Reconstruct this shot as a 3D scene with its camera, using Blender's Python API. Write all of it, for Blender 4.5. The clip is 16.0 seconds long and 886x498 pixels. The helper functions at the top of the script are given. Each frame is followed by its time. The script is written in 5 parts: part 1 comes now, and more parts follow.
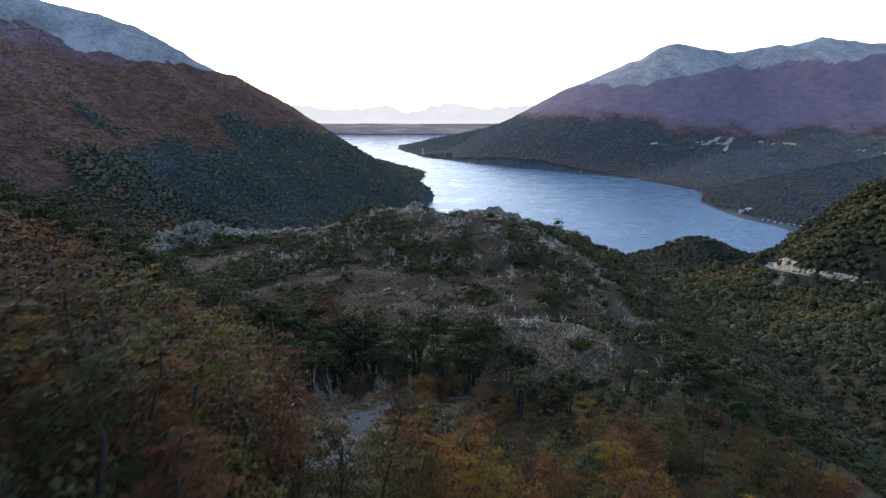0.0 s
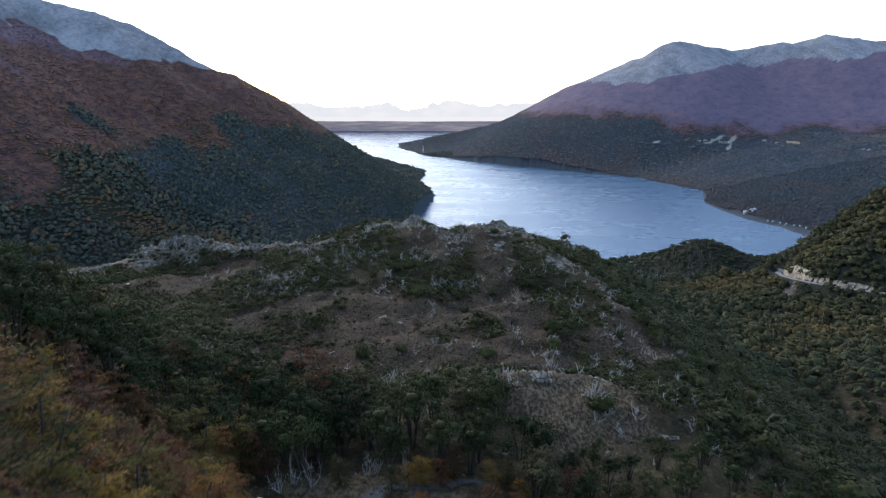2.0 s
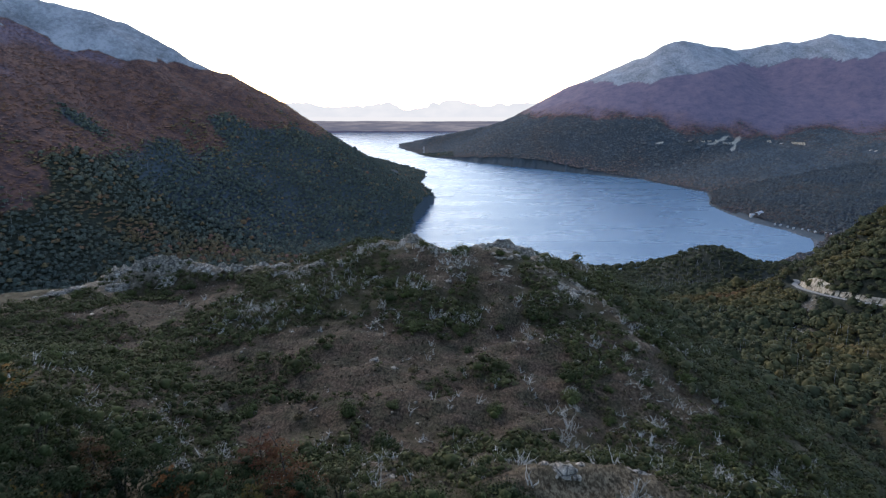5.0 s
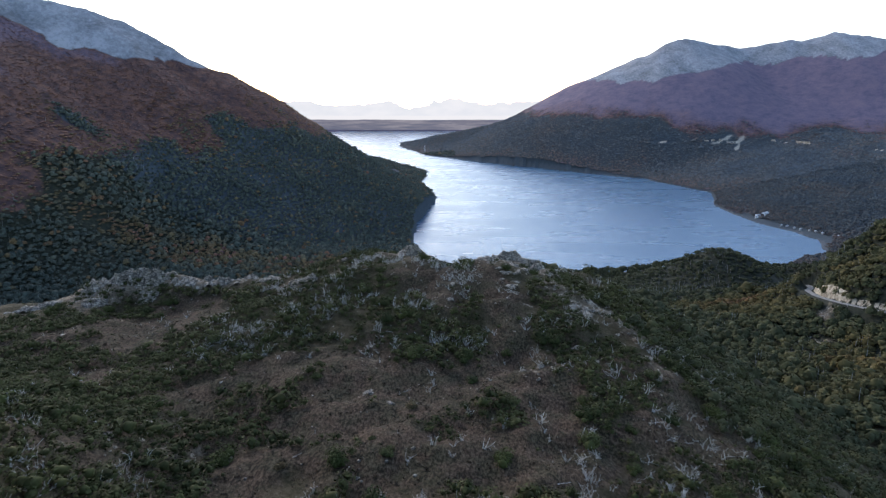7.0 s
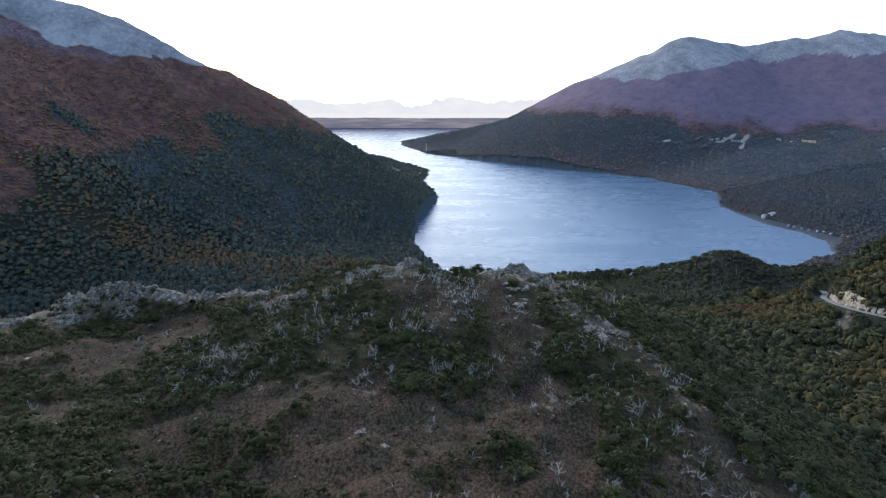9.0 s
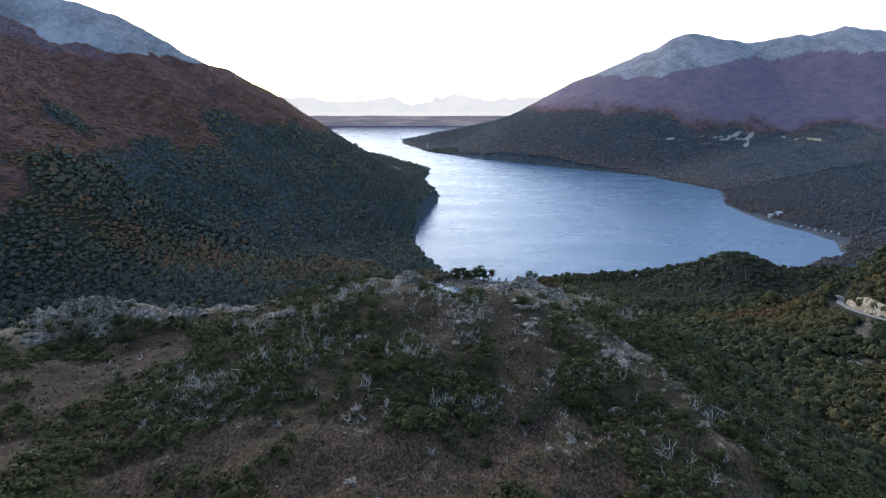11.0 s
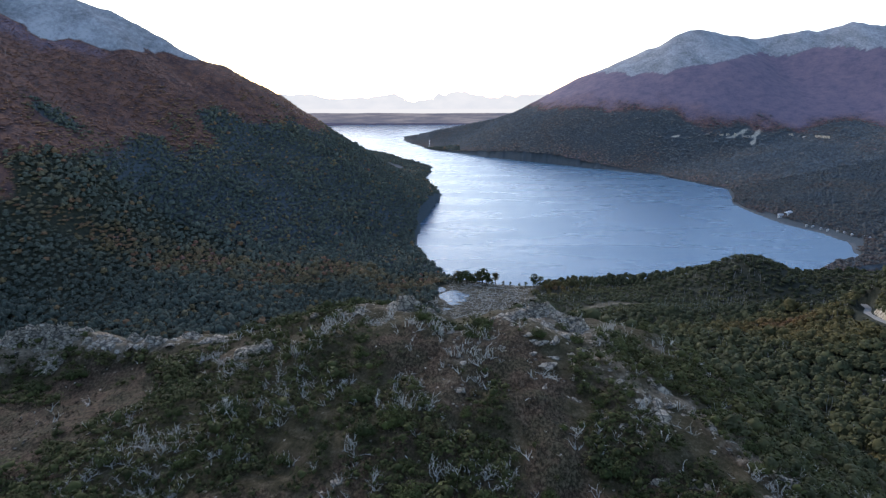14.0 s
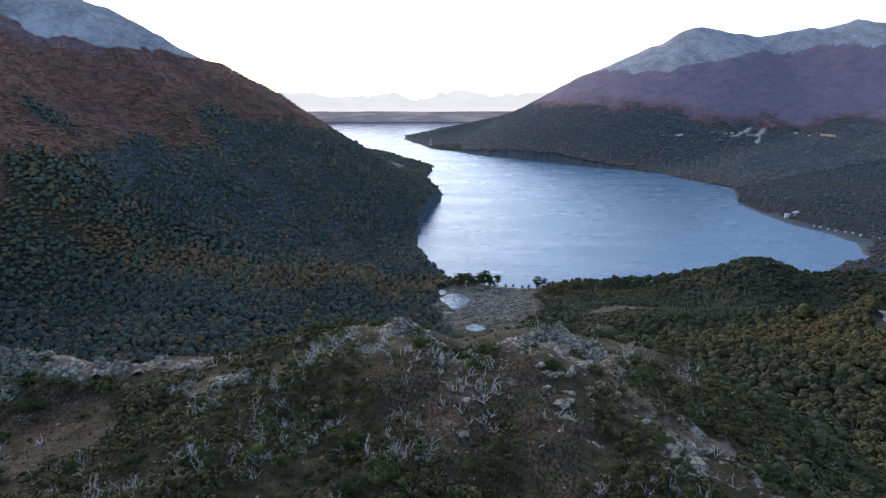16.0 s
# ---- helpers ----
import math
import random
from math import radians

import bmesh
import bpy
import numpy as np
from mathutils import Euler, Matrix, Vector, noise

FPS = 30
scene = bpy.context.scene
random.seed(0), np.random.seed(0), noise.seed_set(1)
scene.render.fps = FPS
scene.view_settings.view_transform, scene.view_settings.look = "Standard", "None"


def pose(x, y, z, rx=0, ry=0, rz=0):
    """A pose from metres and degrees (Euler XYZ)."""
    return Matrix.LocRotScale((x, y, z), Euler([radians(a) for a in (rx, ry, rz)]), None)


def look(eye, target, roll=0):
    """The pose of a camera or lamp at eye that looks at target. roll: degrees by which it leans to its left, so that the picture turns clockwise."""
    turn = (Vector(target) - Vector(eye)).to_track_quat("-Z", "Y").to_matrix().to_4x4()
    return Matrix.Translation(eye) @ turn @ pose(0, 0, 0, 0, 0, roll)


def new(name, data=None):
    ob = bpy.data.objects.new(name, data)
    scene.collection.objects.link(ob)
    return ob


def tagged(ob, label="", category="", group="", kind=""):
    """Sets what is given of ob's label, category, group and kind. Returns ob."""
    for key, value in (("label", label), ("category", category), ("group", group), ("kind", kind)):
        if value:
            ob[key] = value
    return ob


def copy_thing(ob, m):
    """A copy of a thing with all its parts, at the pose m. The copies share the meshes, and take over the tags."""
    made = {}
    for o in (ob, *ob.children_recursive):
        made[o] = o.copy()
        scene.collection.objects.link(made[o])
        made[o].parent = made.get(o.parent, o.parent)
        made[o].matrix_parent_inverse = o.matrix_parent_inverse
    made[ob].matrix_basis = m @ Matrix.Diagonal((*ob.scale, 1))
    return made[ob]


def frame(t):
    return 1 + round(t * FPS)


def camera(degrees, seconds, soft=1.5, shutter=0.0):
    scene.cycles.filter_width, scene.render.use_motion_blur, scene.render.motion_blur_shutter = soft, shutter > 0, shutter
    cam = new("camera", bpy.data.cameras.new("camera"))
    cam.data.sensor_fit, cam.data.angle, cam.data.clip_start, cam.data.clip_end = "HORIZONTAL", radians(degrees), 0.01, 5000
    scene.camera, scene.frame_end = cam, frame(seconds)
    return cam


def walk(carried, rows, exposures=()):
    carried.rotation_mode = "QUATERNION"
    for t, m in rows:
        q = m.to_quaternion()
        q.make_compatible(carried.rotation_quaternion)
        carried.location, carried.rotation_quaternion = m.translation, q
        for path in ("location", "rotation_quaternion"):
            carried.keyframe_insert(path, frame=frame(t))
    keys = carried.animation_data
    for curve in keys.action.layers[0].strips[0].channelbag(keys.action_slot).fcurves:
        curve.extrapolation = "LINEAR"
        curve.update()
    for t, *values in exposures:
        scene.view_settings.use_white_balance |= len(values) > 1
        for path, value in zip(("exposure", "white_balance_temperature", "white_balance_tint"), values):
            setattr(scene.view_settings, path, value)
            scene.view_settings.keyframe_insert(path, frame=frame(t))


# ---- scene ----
cam = camera(67.6, 16.0, soft=1.3, shutter=0.7)
METRES, EYE, TILT, LEAN, TURN = 150.0, 233.0, -12.6, 0.0, 0.0
ROWS = [
    (0.0, 0.0, 0.0, 0.0, 0.0, 0.0, 0.0),
    (0.5, 0.0, 0.0294, 0.0115, 0.02, -0.11, -0.01),
    (1.0, 0.0002, 0.0572, 0.0265, 0.03, -0.18, -0.02),
    (1.5, 0.0001, 0.0843, 0.041, 0.03, -0.21, -0.01),
    (2.0, 0.0001, 0.1112, 0.0555, 0.04, -0.26, -0.01),
    (2.5, 0.0007, 0.1378, 0.0712, 0.06, -0.29, -0.02),
    (3.0, 0.001, 0.1652, 0.0838, 0.07, -0.29, -0.03),
    (3.5, 0.0012, 0.1929, 0.092, 0.08, -0.29, -0.03),
    (6.0, 0.0005, 0.3398, 0.1297, 0.14, -0.36, -0.05),
    (6.5, 0.0003, 0.3691, 0.1388, 0.17, -0.4, -0.06),
    (7.0, -0.0001, 0.3991, 0.1471, 0.2, -0.45, -0.06),
    (7.5, -0.0002, 0.4291, 0.1554, 0.25, -0.49, -0.08),
    (8.0, -0.0004, 0.4592, 0.1634, 0.28, -0.54, -0.09),
    (8.5, -0.0006, 0.4895, 0.1712, 0.31, -0.58, -0.11),
    (9.0, -0.001, 0.5199, 0.1787, 0.34, -0.62, -0.11),
    (11.5, -0.0028, 0.6749, 0.2133, 0.48, -0.85, -0.05),
    (12.0, -0.0029, 0.7062, 0.22, 0.51, -0.89, -0.04),
    (12.5, -0.0032, 0.7371, 0.2268, 0.54, -0.93, -0.04),
    (13.0, -0.0035, 0.7686, 0.2337, 0.57, -0.97, -0.03),
    (13.5, -0.0036, 0.7997, 0.2406, 0.6, -1.0, -0.02),
    (14.0, -0.0039, 0.8313, 0.2472, 0.63, -1.04, -0.04),
    (14.5, -0.004, 0.8627, 0.254, 0.66, -1.08, -0.04),
    (15.0, -0.0042, 0.8942, 0.2602, 0.68, -1.11, -0.04),
    (15.5, -0.0042, 0.9258, 0.2661, 0.71, -1.13, -0.03),
    (16.0, -0.0043, 0.9571, 0.2724, 0.74, -1.18, -0.05),
]
walk(cam, [(t, pose(0, 0, EYE, TILT, LEAN, TURN) @ pose(METRES * x, METRES * y, METRES * z, 90 + pitch, roll, yaw)) for t, x, y, z, yaw, pitch, roll in ROWS],
     [(0.0, 1.5, 6500, 12), (16.0, 1.5, 6500, 12)])

# ---- world and sun: bright dusk sky, white low down and blue overhead ----
world = bpy.data.worlds.new("world")
scene.world = world
world.use_nodes = True
wn, wl = world.node_tree.nodes, world.node_tree.links
sky = wn.new("ShaderNodeTexSky")
sky.sky_type = "NISHITA"
sky.sun_disc = False
sky.sun_elevation = radians(28)
sky.sun_rotation = radians(-30)
sky.altitude = 400
sky.air_density, sky.dust_density, sky.ozone_density = 1.0, 1.4, 1.4
wn["Background"].inputs["Strength"].default_value = 0.15
wl.new(sky.outputs[0], wn["Background"].inputs[0])
sun_data = bpy.data.lights.new("sun", "SUN")
sun_data.energy, sun_data.angle, sun_data.color = 0.4, radians(40), (1.0, 0.95, 0.9)
sun = new("sun", sun_data)
sun.matrix_world = look((0, 0, 0), (math.sin(radians(30)), -math.cos(radians(30)), -math.tan(radians(28))))

# ---- materials ----
def material(name, rough=0.85, spec=0.25):
    m = bpy.data.materials.new(name)
    m.use_nodes = True
    b = m.node_tree.nodes["Principled BSDF"]
    b.inputs["Roughness"].default_value = rough
    b.inputs["Specular IOR Level"].default_value = spec
    return m, m.node_tree.nodes, m.node_tree.links, b


def noise_node(n, l, scale, detail=4.0, rough=0.6, stretch=None, world_space=True):
    t = n.new("ShaderNodeTexNoise")
    t.inputs["Scale"].default_value, t.inputs["Detail"].default_value, t.inputs["Roughness"].default_value = scale, detail, rough
    if world_space:
        src = n.new("ShaderNodeNewGeometry").outputs["Position"]
    else:
        src = n.new("ShaderNodeTexCoord").outputs["Object"]
    if stretch:
        mp = n.new("ShaderNodeMapping")
        mp.inputs["Scale"].default_value = stretch
        l.new(src, mp.inputs[0])
        src = mp.outputs[0]
    l.new(src, t.inputs["Vector"])
    return t.outputs["Fac"]


def ramp(n, l, fac, stops):
    r = n.new("ShaderNodeValToRGB")
    e = r.color_ramp.elements
    while len(e) < len(stops):
        e.new(0.5)
    for el, (p, c) in zip(e, stops):
        el.position, el.color = p, (*c, 1)
    l.new(fac, r.inputs[0])
    return r.outputs[0]


def mix(n, l, fac, a, b, kind="MIX"):
    k = n.new("ShaderNodeMix")
    k.data_type, k.blend_type = "RGBA", kind
    for sock, v in ((k.inputs[0], fac), (k.inputs[6], a), (k.inputs[7], b)):
        if isinstance(v, (int, float)):
            sock.default_value = v
        elif isinstance(v, tuple):
            sock.default_value = (*v, 1)
        else:
            l.new(v, sock)
    return k.outputs[2]


def calc(n, l, op, a, b=0.0, clamp=False):
    k = n.new("ShaderNodeMath")
    k.operation, k.use_clamp = op, clamp
    for sock, v in zip(k.inputs, (a, b)):
        if isinstance(v, (int, float)):
            sock.default_value = v
        else:
            l.new(v, sock)
    return k.outputs[0]


def attribute(n, name):
    a = n.new("ShaderNodeAttribute")
    a.attribute_name = name
    return a.outputs["Fac"]


def relief(n, l, b, fac, strength, distance):
    k = n.new("ShaderNodeBump")
    k.inputs["Strength"].default_value, k.inputs["Distance"].default_value = strength, distance
    l.new(fac, k.inputs["Height"])
    l.new(k.outputs[0], b.inputs["Normal"])


def stone(n, l, lo, hi, scale):
    big, fine = noise_node(n, l, scale, 6, 0.65), noise_node(n, l, scale * 9, 4, 0.7)
    base = ramp(n, l, big, [(0.3, lo), (0.72, hi)])
    return mix(n, l, 0.55, base, ramp(n, l, fine, [(0.35, (0.25, 0.25, 0.26)), (0.65, (0.9, 0.9, 0.9))]), "OVERLAY"), fine


def rubble(n, l):
    """Tan soil set with pale stones of several sizes."""
    soil = ramp(n, l, noise_node(n, l, 0.9, 5, 0.7), [(0.3, (0.045, 0.036, 0.024)), (0.6, (0.165, 0.130, 0.092)), (0.8, (0.27, 0.225, 0.17))])
    out = soil
    for scale, size in ((0.45, 0.40), (1.3, 0.36)):
        cell = n.new("ShaderNodeTexVoronoi")
        cell.inputs["Scale"].default_value = scale
        l.new(n.new("ShaderNodeNewGeometry").outputs["Position"], cell.inputs["Vector"])
        pick = n.new("ShaderNodeSeparateColor")
        l.new(cell.outputs["Color"], pick.inputs[0])
        reach = calc(n, l, "MULTIPLY", pick.outputs[0], size)
        inside = calc(n, l, "MULTIPLY", calc(n, l, "SUBTRACT", reach, cell.outputs["Distance"]), 18, True)
        grey = ramp(n, l, pick.outputs[1], [(0.0, (0.13, 0.115, 0.092)), (1.0, (0.37, 0.33, 0.265))])
        out = mix(n, l, inside, out, grey)
    return out


def ground_material():
    m, n, l, b = material("ground", 0.95, 0.1)
    wide, mid, fine = noise_node(n, l, 0.035, 4), noise_node(n, l, 0.35, 5, 0.65), noise_node(n, l, 2.4, 4, 0.7)
    tuft = noise_node(n, l, 1.8, 4, 0.75, (1.0, 0.6, 1.0))
    floor = ramp(n, l, calc(n, l, "ADD", calc(n, l, "MULTIPLY", mid, 0.5), calc(n, l, "MULTIPLY", noise_node(n, l, 1.6, 4, 0.75), 0.5)), [(0.36, (0.016, 0.014, 0.006)), (0.47, (0.034, 0.029, 0.014)), (0.54, (0.056, 0.045, 0.025)), (0.64, (0.105, 0.086, 0.056))])
    heath = mix(n, l, wide, ramp(n, l, tuft, [(0.41, (0.020, 0.016, 0.010)), (0.5, (0.045, 0.035, 0.022)), (0.59, (0.090, 0.072, 0.048))]),
                ramp(n, l, tuft, [(0.41, (0.022, 0.012, 0.008)), (0.5, (0.053, 0.029, 0.018)), (0.59, (0.098, 0.060, 0.038))]))
    blotch = ramp(n, l, noise_node(n, l, 0.16, 5, 0.7), [(0.44, (0.0, 0.0, 0.0)), (0.58, (0.85, 0.85, 0.85))])
    heath = mix(n, l, blotch, heath, ramp(n, l, tuft, [(0.41, (0.012, 0.011, 0.006)), (0.5, (0.031, 0.027, 0.014)), (0.59, (0.066, 0.056, 0.033))]))
    grass = ramp(n, l, tuft, [(0.40, (0.030, 0.022, 0.012)), (0.5, (0.074, 0.056, 0.034)), (0.60, (0.150, 0.118, 0.075))])
    rock = rubble(n, l)
    # bare tops: grey stone, its blue cast standing for the haze
    scree = ramp(n, l, calc(n, l, "ADD", calc(n, l, "MULTIPLY", noise_node(n, l, 0.018, 6, 0.7, (1.0, 0.6, 0.4)), 0.5), calc(n, l, "MULTIPLY", noise_node(n, l, 0.16, 6, 0.75, (1.0, 0.5, 0.2)), 0.5)), [(0.40, (0.112, 0.120, 0.132)), (0.5, (0.180, 0.192, 0.210)), (0.60, (0.262, 0.274, 0.292))])
    gravel = ramp(n, l, fine, [(0.38, (0.046, 0.052, 0.056)), (0.62, (0.112, 0.120, 0.126))])
    cut = ramp(n, l, noise_node(n, l, 0.5, 5, 0.7, (1, 1, 0.35)), [(0.3, (0.24, 0.205, 0.15)), (0.5, (0.44, 0.39, 0.30)), (0.75, (0.60, 0.55, 0.46))])
    marsh = ramp(n, l, noise_node(n, l, 0.10, 7, 0.78, (1, 1.5, 1)), [(0.40, (0.018, 0.017, 0.011)), (0.48, (0.052, 0.044, 0.029)), (0.54, (0.088, 0.074, 0.050)), (0.64, (0.17, 0.148, 0.112))])
    red = ramp(n, l, noise_node(n, l, 0.06, 8, 0.78), [(0.40, (0.044, 0.029, 0.030)), (0.5, (0.090, 0.049, 0.042)), (0.60, (0.142, 0.070, 0.048))])
    # autumn purple of the upper slopes, with the blue of distance haze mixed in
    hazy_purple = ramp(n, l, noise_node(n, l, 0.03, 8, 0.78), [(0.38, (0.086, 0.075, 0.110)), (0.5, (0.122, 0.096, 0.130)), (0.62, (0.152, 0.112, 0.138))])
    # ground under the far woods, canopy-toned and blued to stand for haze
    hazy_floor = ramp(n, l, noise_node(n, l, 0.25, 5, 0.75), [(0.3, (0.034, 0.048, 0.058)), (0.7, (0.064, 0.074, 0.080))])
    litter = ramp(n, l, noise_node(n, l, 0.2, 5, 0.75), [(0.35, (0.014, 0.017, 0.012)), (0.65, (0.038, 0.038, 0.025))])
    col = floor
    for name, layer, soft_edge in (("woods", litter, 0.1), ("hazy_floor", hazy_floor, 0.1), ("red", red, 0.3), ("hazy_purple", hazy_purple, 0.3), ("heath", heath, 0.35), ("grass", grass, 0.3), ("scree", scree, 0.3), ("marsh", marsh, 0.25), ("rock", rock, 0.6), ("gravel", gravel, 0.55), ("cut", cut, 0.2)):
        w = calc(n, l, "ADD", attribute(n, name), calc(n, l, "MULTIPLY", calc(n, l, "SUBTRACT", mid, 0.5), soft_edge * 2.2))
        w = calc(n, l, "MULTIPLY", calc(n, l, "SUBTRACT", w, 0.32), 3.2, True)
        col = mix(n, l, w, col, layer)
    l.new(col, b.inputs["Base Color"])
    relief(n, l, b, calc(n, l, "ADD", tuft, calc(n, l, "MULTIPLY", fine, 0.5)), 0.75, 0.28)
    return m


def leaf_material(name, stops, spread=0.35, tone=False, rough=0.75, vary=0.6, lumps=0.0):
    """Foliage: the hue runs along the stops from plant to plant, and a little within each."""
    m, n, l, b = material(name, rough, 0.07)
    big, fine = noise_node(n, l, 0.55, 3, 0.6), noise_node(n, l, 3.0, 3, 0.7)
    if tone:
        key = attribute(n, "tone")
    else:
        key = n.new("ShaderNodeObjectInfo").outputs["Random"]
    key = calc(n, l, "ADD", key, calc(n, l, "MULTIPLY", calc(n, l, "SUBTRACT", big, 0.5), spread))
    col = ramp(n, l, key, stops)
    isl = n.new("ShaderNodeNewGeometry").outputs["Random Per Island"]
    shade = calc(n, l, "MULTIPLY", calc(n, l, "ADD", 0.85 - vary * 0.5, calc(n, l, "MULTIPLY", isl, vary)), calc(n, l, "ADD", 0.55, calc(n, l, "MULTIPLY", fine, 0.9)))
    col = mix(n, l, 1.0, col, shade, "MULTIPLY")
    l.new(col, b.inputs["Base Color"])
    if lumps:
        relief(n, l, b, calc(n, l, "ADD", noise_node(n, l, 0.9, 3, 0.7), calc(n, l, "MULTIPLY", fine, 0.4)), 1.0, lumps)
    return m


def bark_material(name, lo, hi, scale=6.0):
    m, n, l, b = material(name, 0.85, 0.2)
    f = noise_node(n, l, scale, 5, 0.7, (1, 1, 0.3))
    l.new(ramp(n, l, f, [(0.3, lo), (0.7, hi)]), b.inputs["Base Color"])
    relief(n, l, b, f, 0.5, 0.03)
    return m


def rock_material():
    m, n, l, b = material("rock", 0.9, 0.2)
    col, fine = stone(n, l, (0.050, 0.041, 0.031), (0.46, 0.395, 0.31), 0.7)
    moss = noise_node(n, l, 0.8, 5, 0.7)
    col = mix(n, l, calc(n, l, "MULTIPLY", calc(n, l, "SUBTRACT", moss, 0.62), 6, True), col, (0.085, 0.085, 0.05))
    crack = n.new("ShaderNodeTexVoronoi")
    crack.feature = "DISTANCE_TO_EDGE"
    crack.inputs["Scale"].default_value = 0.6
    mp = n.new("ShaderNodeMapping")
    mp.inputs["Scale"].default_value, mp.inputs["Rotation"].default_value = (1, 0.5, 2.2), (0.4, 0.3, 0)
    l.new(n.new("ShaderNodeNewGeometry").outputs["Position"], mp.inputs[0])
    l.new(mp.outputs[0], crack.inputs["Vector"])
    line = calc(n, l, "MULTIPLY", crack.outputs["Distance"], 9, True)
    col = mix(n, l, line, (0.05, 0.048, 0.045), col)
    l.new(col, b.inputs["Base Color"])
    relief(n, l, b, calc(n, l, "ADD", fine, calc(n, l, "MULTIPLY", line, 0.8)), 1.0, 0.25)
    return m


def water_material(name, scale, base):
    m, n, l, b = material(name, 0.06, 0.5)
    b.inputs["IOR"].default_value = 1.333
    b.inputs["Base Color"].default_value = (*base, 1)
    wind = noise_node(n, l, 0.004 * scale, 4, 0.55, (1.0, 2.6, 1.0))
    l.new(ramp(n, l, wind, [(0.35, (0.23, 0.23, 0.23)), (0.62, (0.31, 0.31, 0.31))]), b.inputs["Roughness"])
    chop = calc(n, l, "ADD", noise_node(n, l, 0.16 * scale, 4, 0.6, (1.0, 1.9, 1.0)), calc(n, l, "MULTIPLY", noise_node(n, l, 0.03 * scale, 3, 0.6, (1.0, 2.2, 1.0)), 0.7))
    relief(n, l, b, chop, 0.45, 0.9)
    return m


def paint(name, colour, rough=0.5, scale=3.0):
    m, n, l, b = material(name, rough, 0.4)
    f = noise_node(n, l, scale, 4, 0.6, None, False)
    l.new(ramp(n, l, f, [(0.3, tuple(v * 0.82 for v in colour)), (0.7, colour)]), b.inputs["Base Color"])
    return m


GROUND = ground_material()
WATER = water_material("lake_water", 1.0, (0.045, 0.105, 0.17))
POND = water_material("pond_water", 1.6, (0.04, 0.09, 0.14))
ROCK = rock_material()
AUTUMN = leaf_material("autumn_leaves", [(0.0, (0.021, 0.026, 0.007)), (0.16, (0.039, 0.036, 0.009)), (0.30, (0.078, 0.062, 0.010)), (0.42, (0.050, 0.026, 0.009)), (0.56, (0.084, 0.032, 0.011)), (0.70, (0.060, 0.021, 0.012)), (0.84, (0.138, 0.055, 0.012)), (1.0, (0.150, 0.094, 0.011))], 0.07, False, 0.8, 0.42)
EVERGREEN = leaf_material("evergreen_leaves", [(0.0, (0.017, 0.024, 0.010)), (0.5, (0.029, 0.038, 0.014)), (0.85, (0.046, 0.054, 0.018)), (1.0, (0.060, 0.054, 0.024))], 0.4, False, 0.8, 0.45)
SCRUB = leaf_material("scrub_leaves", [(0.0, (0.032, 0.041, 0.014)), (0.55, (0.058, 0.067, 0.020)), (0.85, (0.068, 0.072, 0.028)), (1.0, (0.085, 0.062, 0.030))], 0.4)
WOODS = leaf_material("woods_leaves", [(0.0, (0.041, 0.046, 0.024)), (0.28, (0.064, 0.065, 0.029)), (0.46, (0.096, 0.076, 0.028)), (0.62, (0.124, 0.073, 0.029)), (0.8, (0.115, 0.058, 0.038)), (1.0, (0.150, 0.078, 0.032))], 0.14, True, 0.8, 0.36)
# leaves across the lake: aerial haze is mixed into the stops as blue
RED_WOODS = leaf_material("hazy_far_woods_leaves", [(0.0, (0.058, 0.076, 0.090)), (0.26, (0.080, 0.088, 0.088)), (0.5, (0.104, 0.082, 0.070)), (0.75, (0.140, 0.100, 0.108)), (1.0, (0.160, 0.114, 0.140))], 0.16, True, 0.8, 0.5)
# the green and top stops carry some haze blue for the distance
LEFT_WOODS = leaf_material("hazy_mountain_woods_leaves", [(0.0, (0.058, 0.071, 0.058)), (0.2, (0.082, 0.091, 0.069)), (0.38, (0.138, 0.103, 0.050)), (0.60, (0.205, 0.102, 0.062)), (0.78, (0.195, 0.104, 0.085)), (1.0, (0.165, 0.112, 0.128))], 0.12, True, 0.8, 0.55)
HILL_SCRUB = leaf_material("hill_scrub_leaves", [(0.0, (0.029, 0.033, 0.013)), (0.4, (0.050, 0.054, 0.019)), (0.8, (0.083, 0.072, 0.029)), (1.0, (0.105, 0.066, 0.028))], 0.35, True, 0.8, 0.75)
TUFT = leaf_material("dry_grass", [(0.0, (0.060, 0.044, 0.029)), (0.5, (0.092, 0.071, 0.046)), (1.0, (0.160, 0.132, 0.082))], 0.3, True)
BARK = bark_material("bark", (0.028, 0.025, 0.021), (0.080, 0.070, 0.060))
STEM_GREY = bark_material("grey_stems", (0.13, 0.125, 0.115), (0.34, 0.33, 0.31))
SILVER = bark_material("silver_deadwood", (0.22, 0.21, 0.19), (0.54, 0.52, 0.47))
WHITE = paint("white_wall", (0.78, 0.78, 0.76), 0.6)
ROOF = paint("grey_roof", (0.32, 0.35, 0.38), 0.45)
GLASS = paint("window_glass", (0.03, 0.035, 0.04), 0.08)

# ---- the lie of the land ----
SHORE = [(56, 937), (-2, 969), (-55, 1137), (-57, 1333), (-22, 1658), (-65, 1916), (-59, 2214), (-231, 2628), (-368, 2864), (-578, 3577), (-824, 4504),
         (-700, 4760), (157, 4760), (-20, 4200), (-96, 4026), (-231, 3381), (-91, 2862), (124, 2563), (365, 2290), (594, 2033), (683, 1745), (612, 1545),
         (607, 1429), (611, 1335), (649, 1178), (600, 1079), (486, 998), (332, 984), (272, 958), (151, 957), (104, 928)]
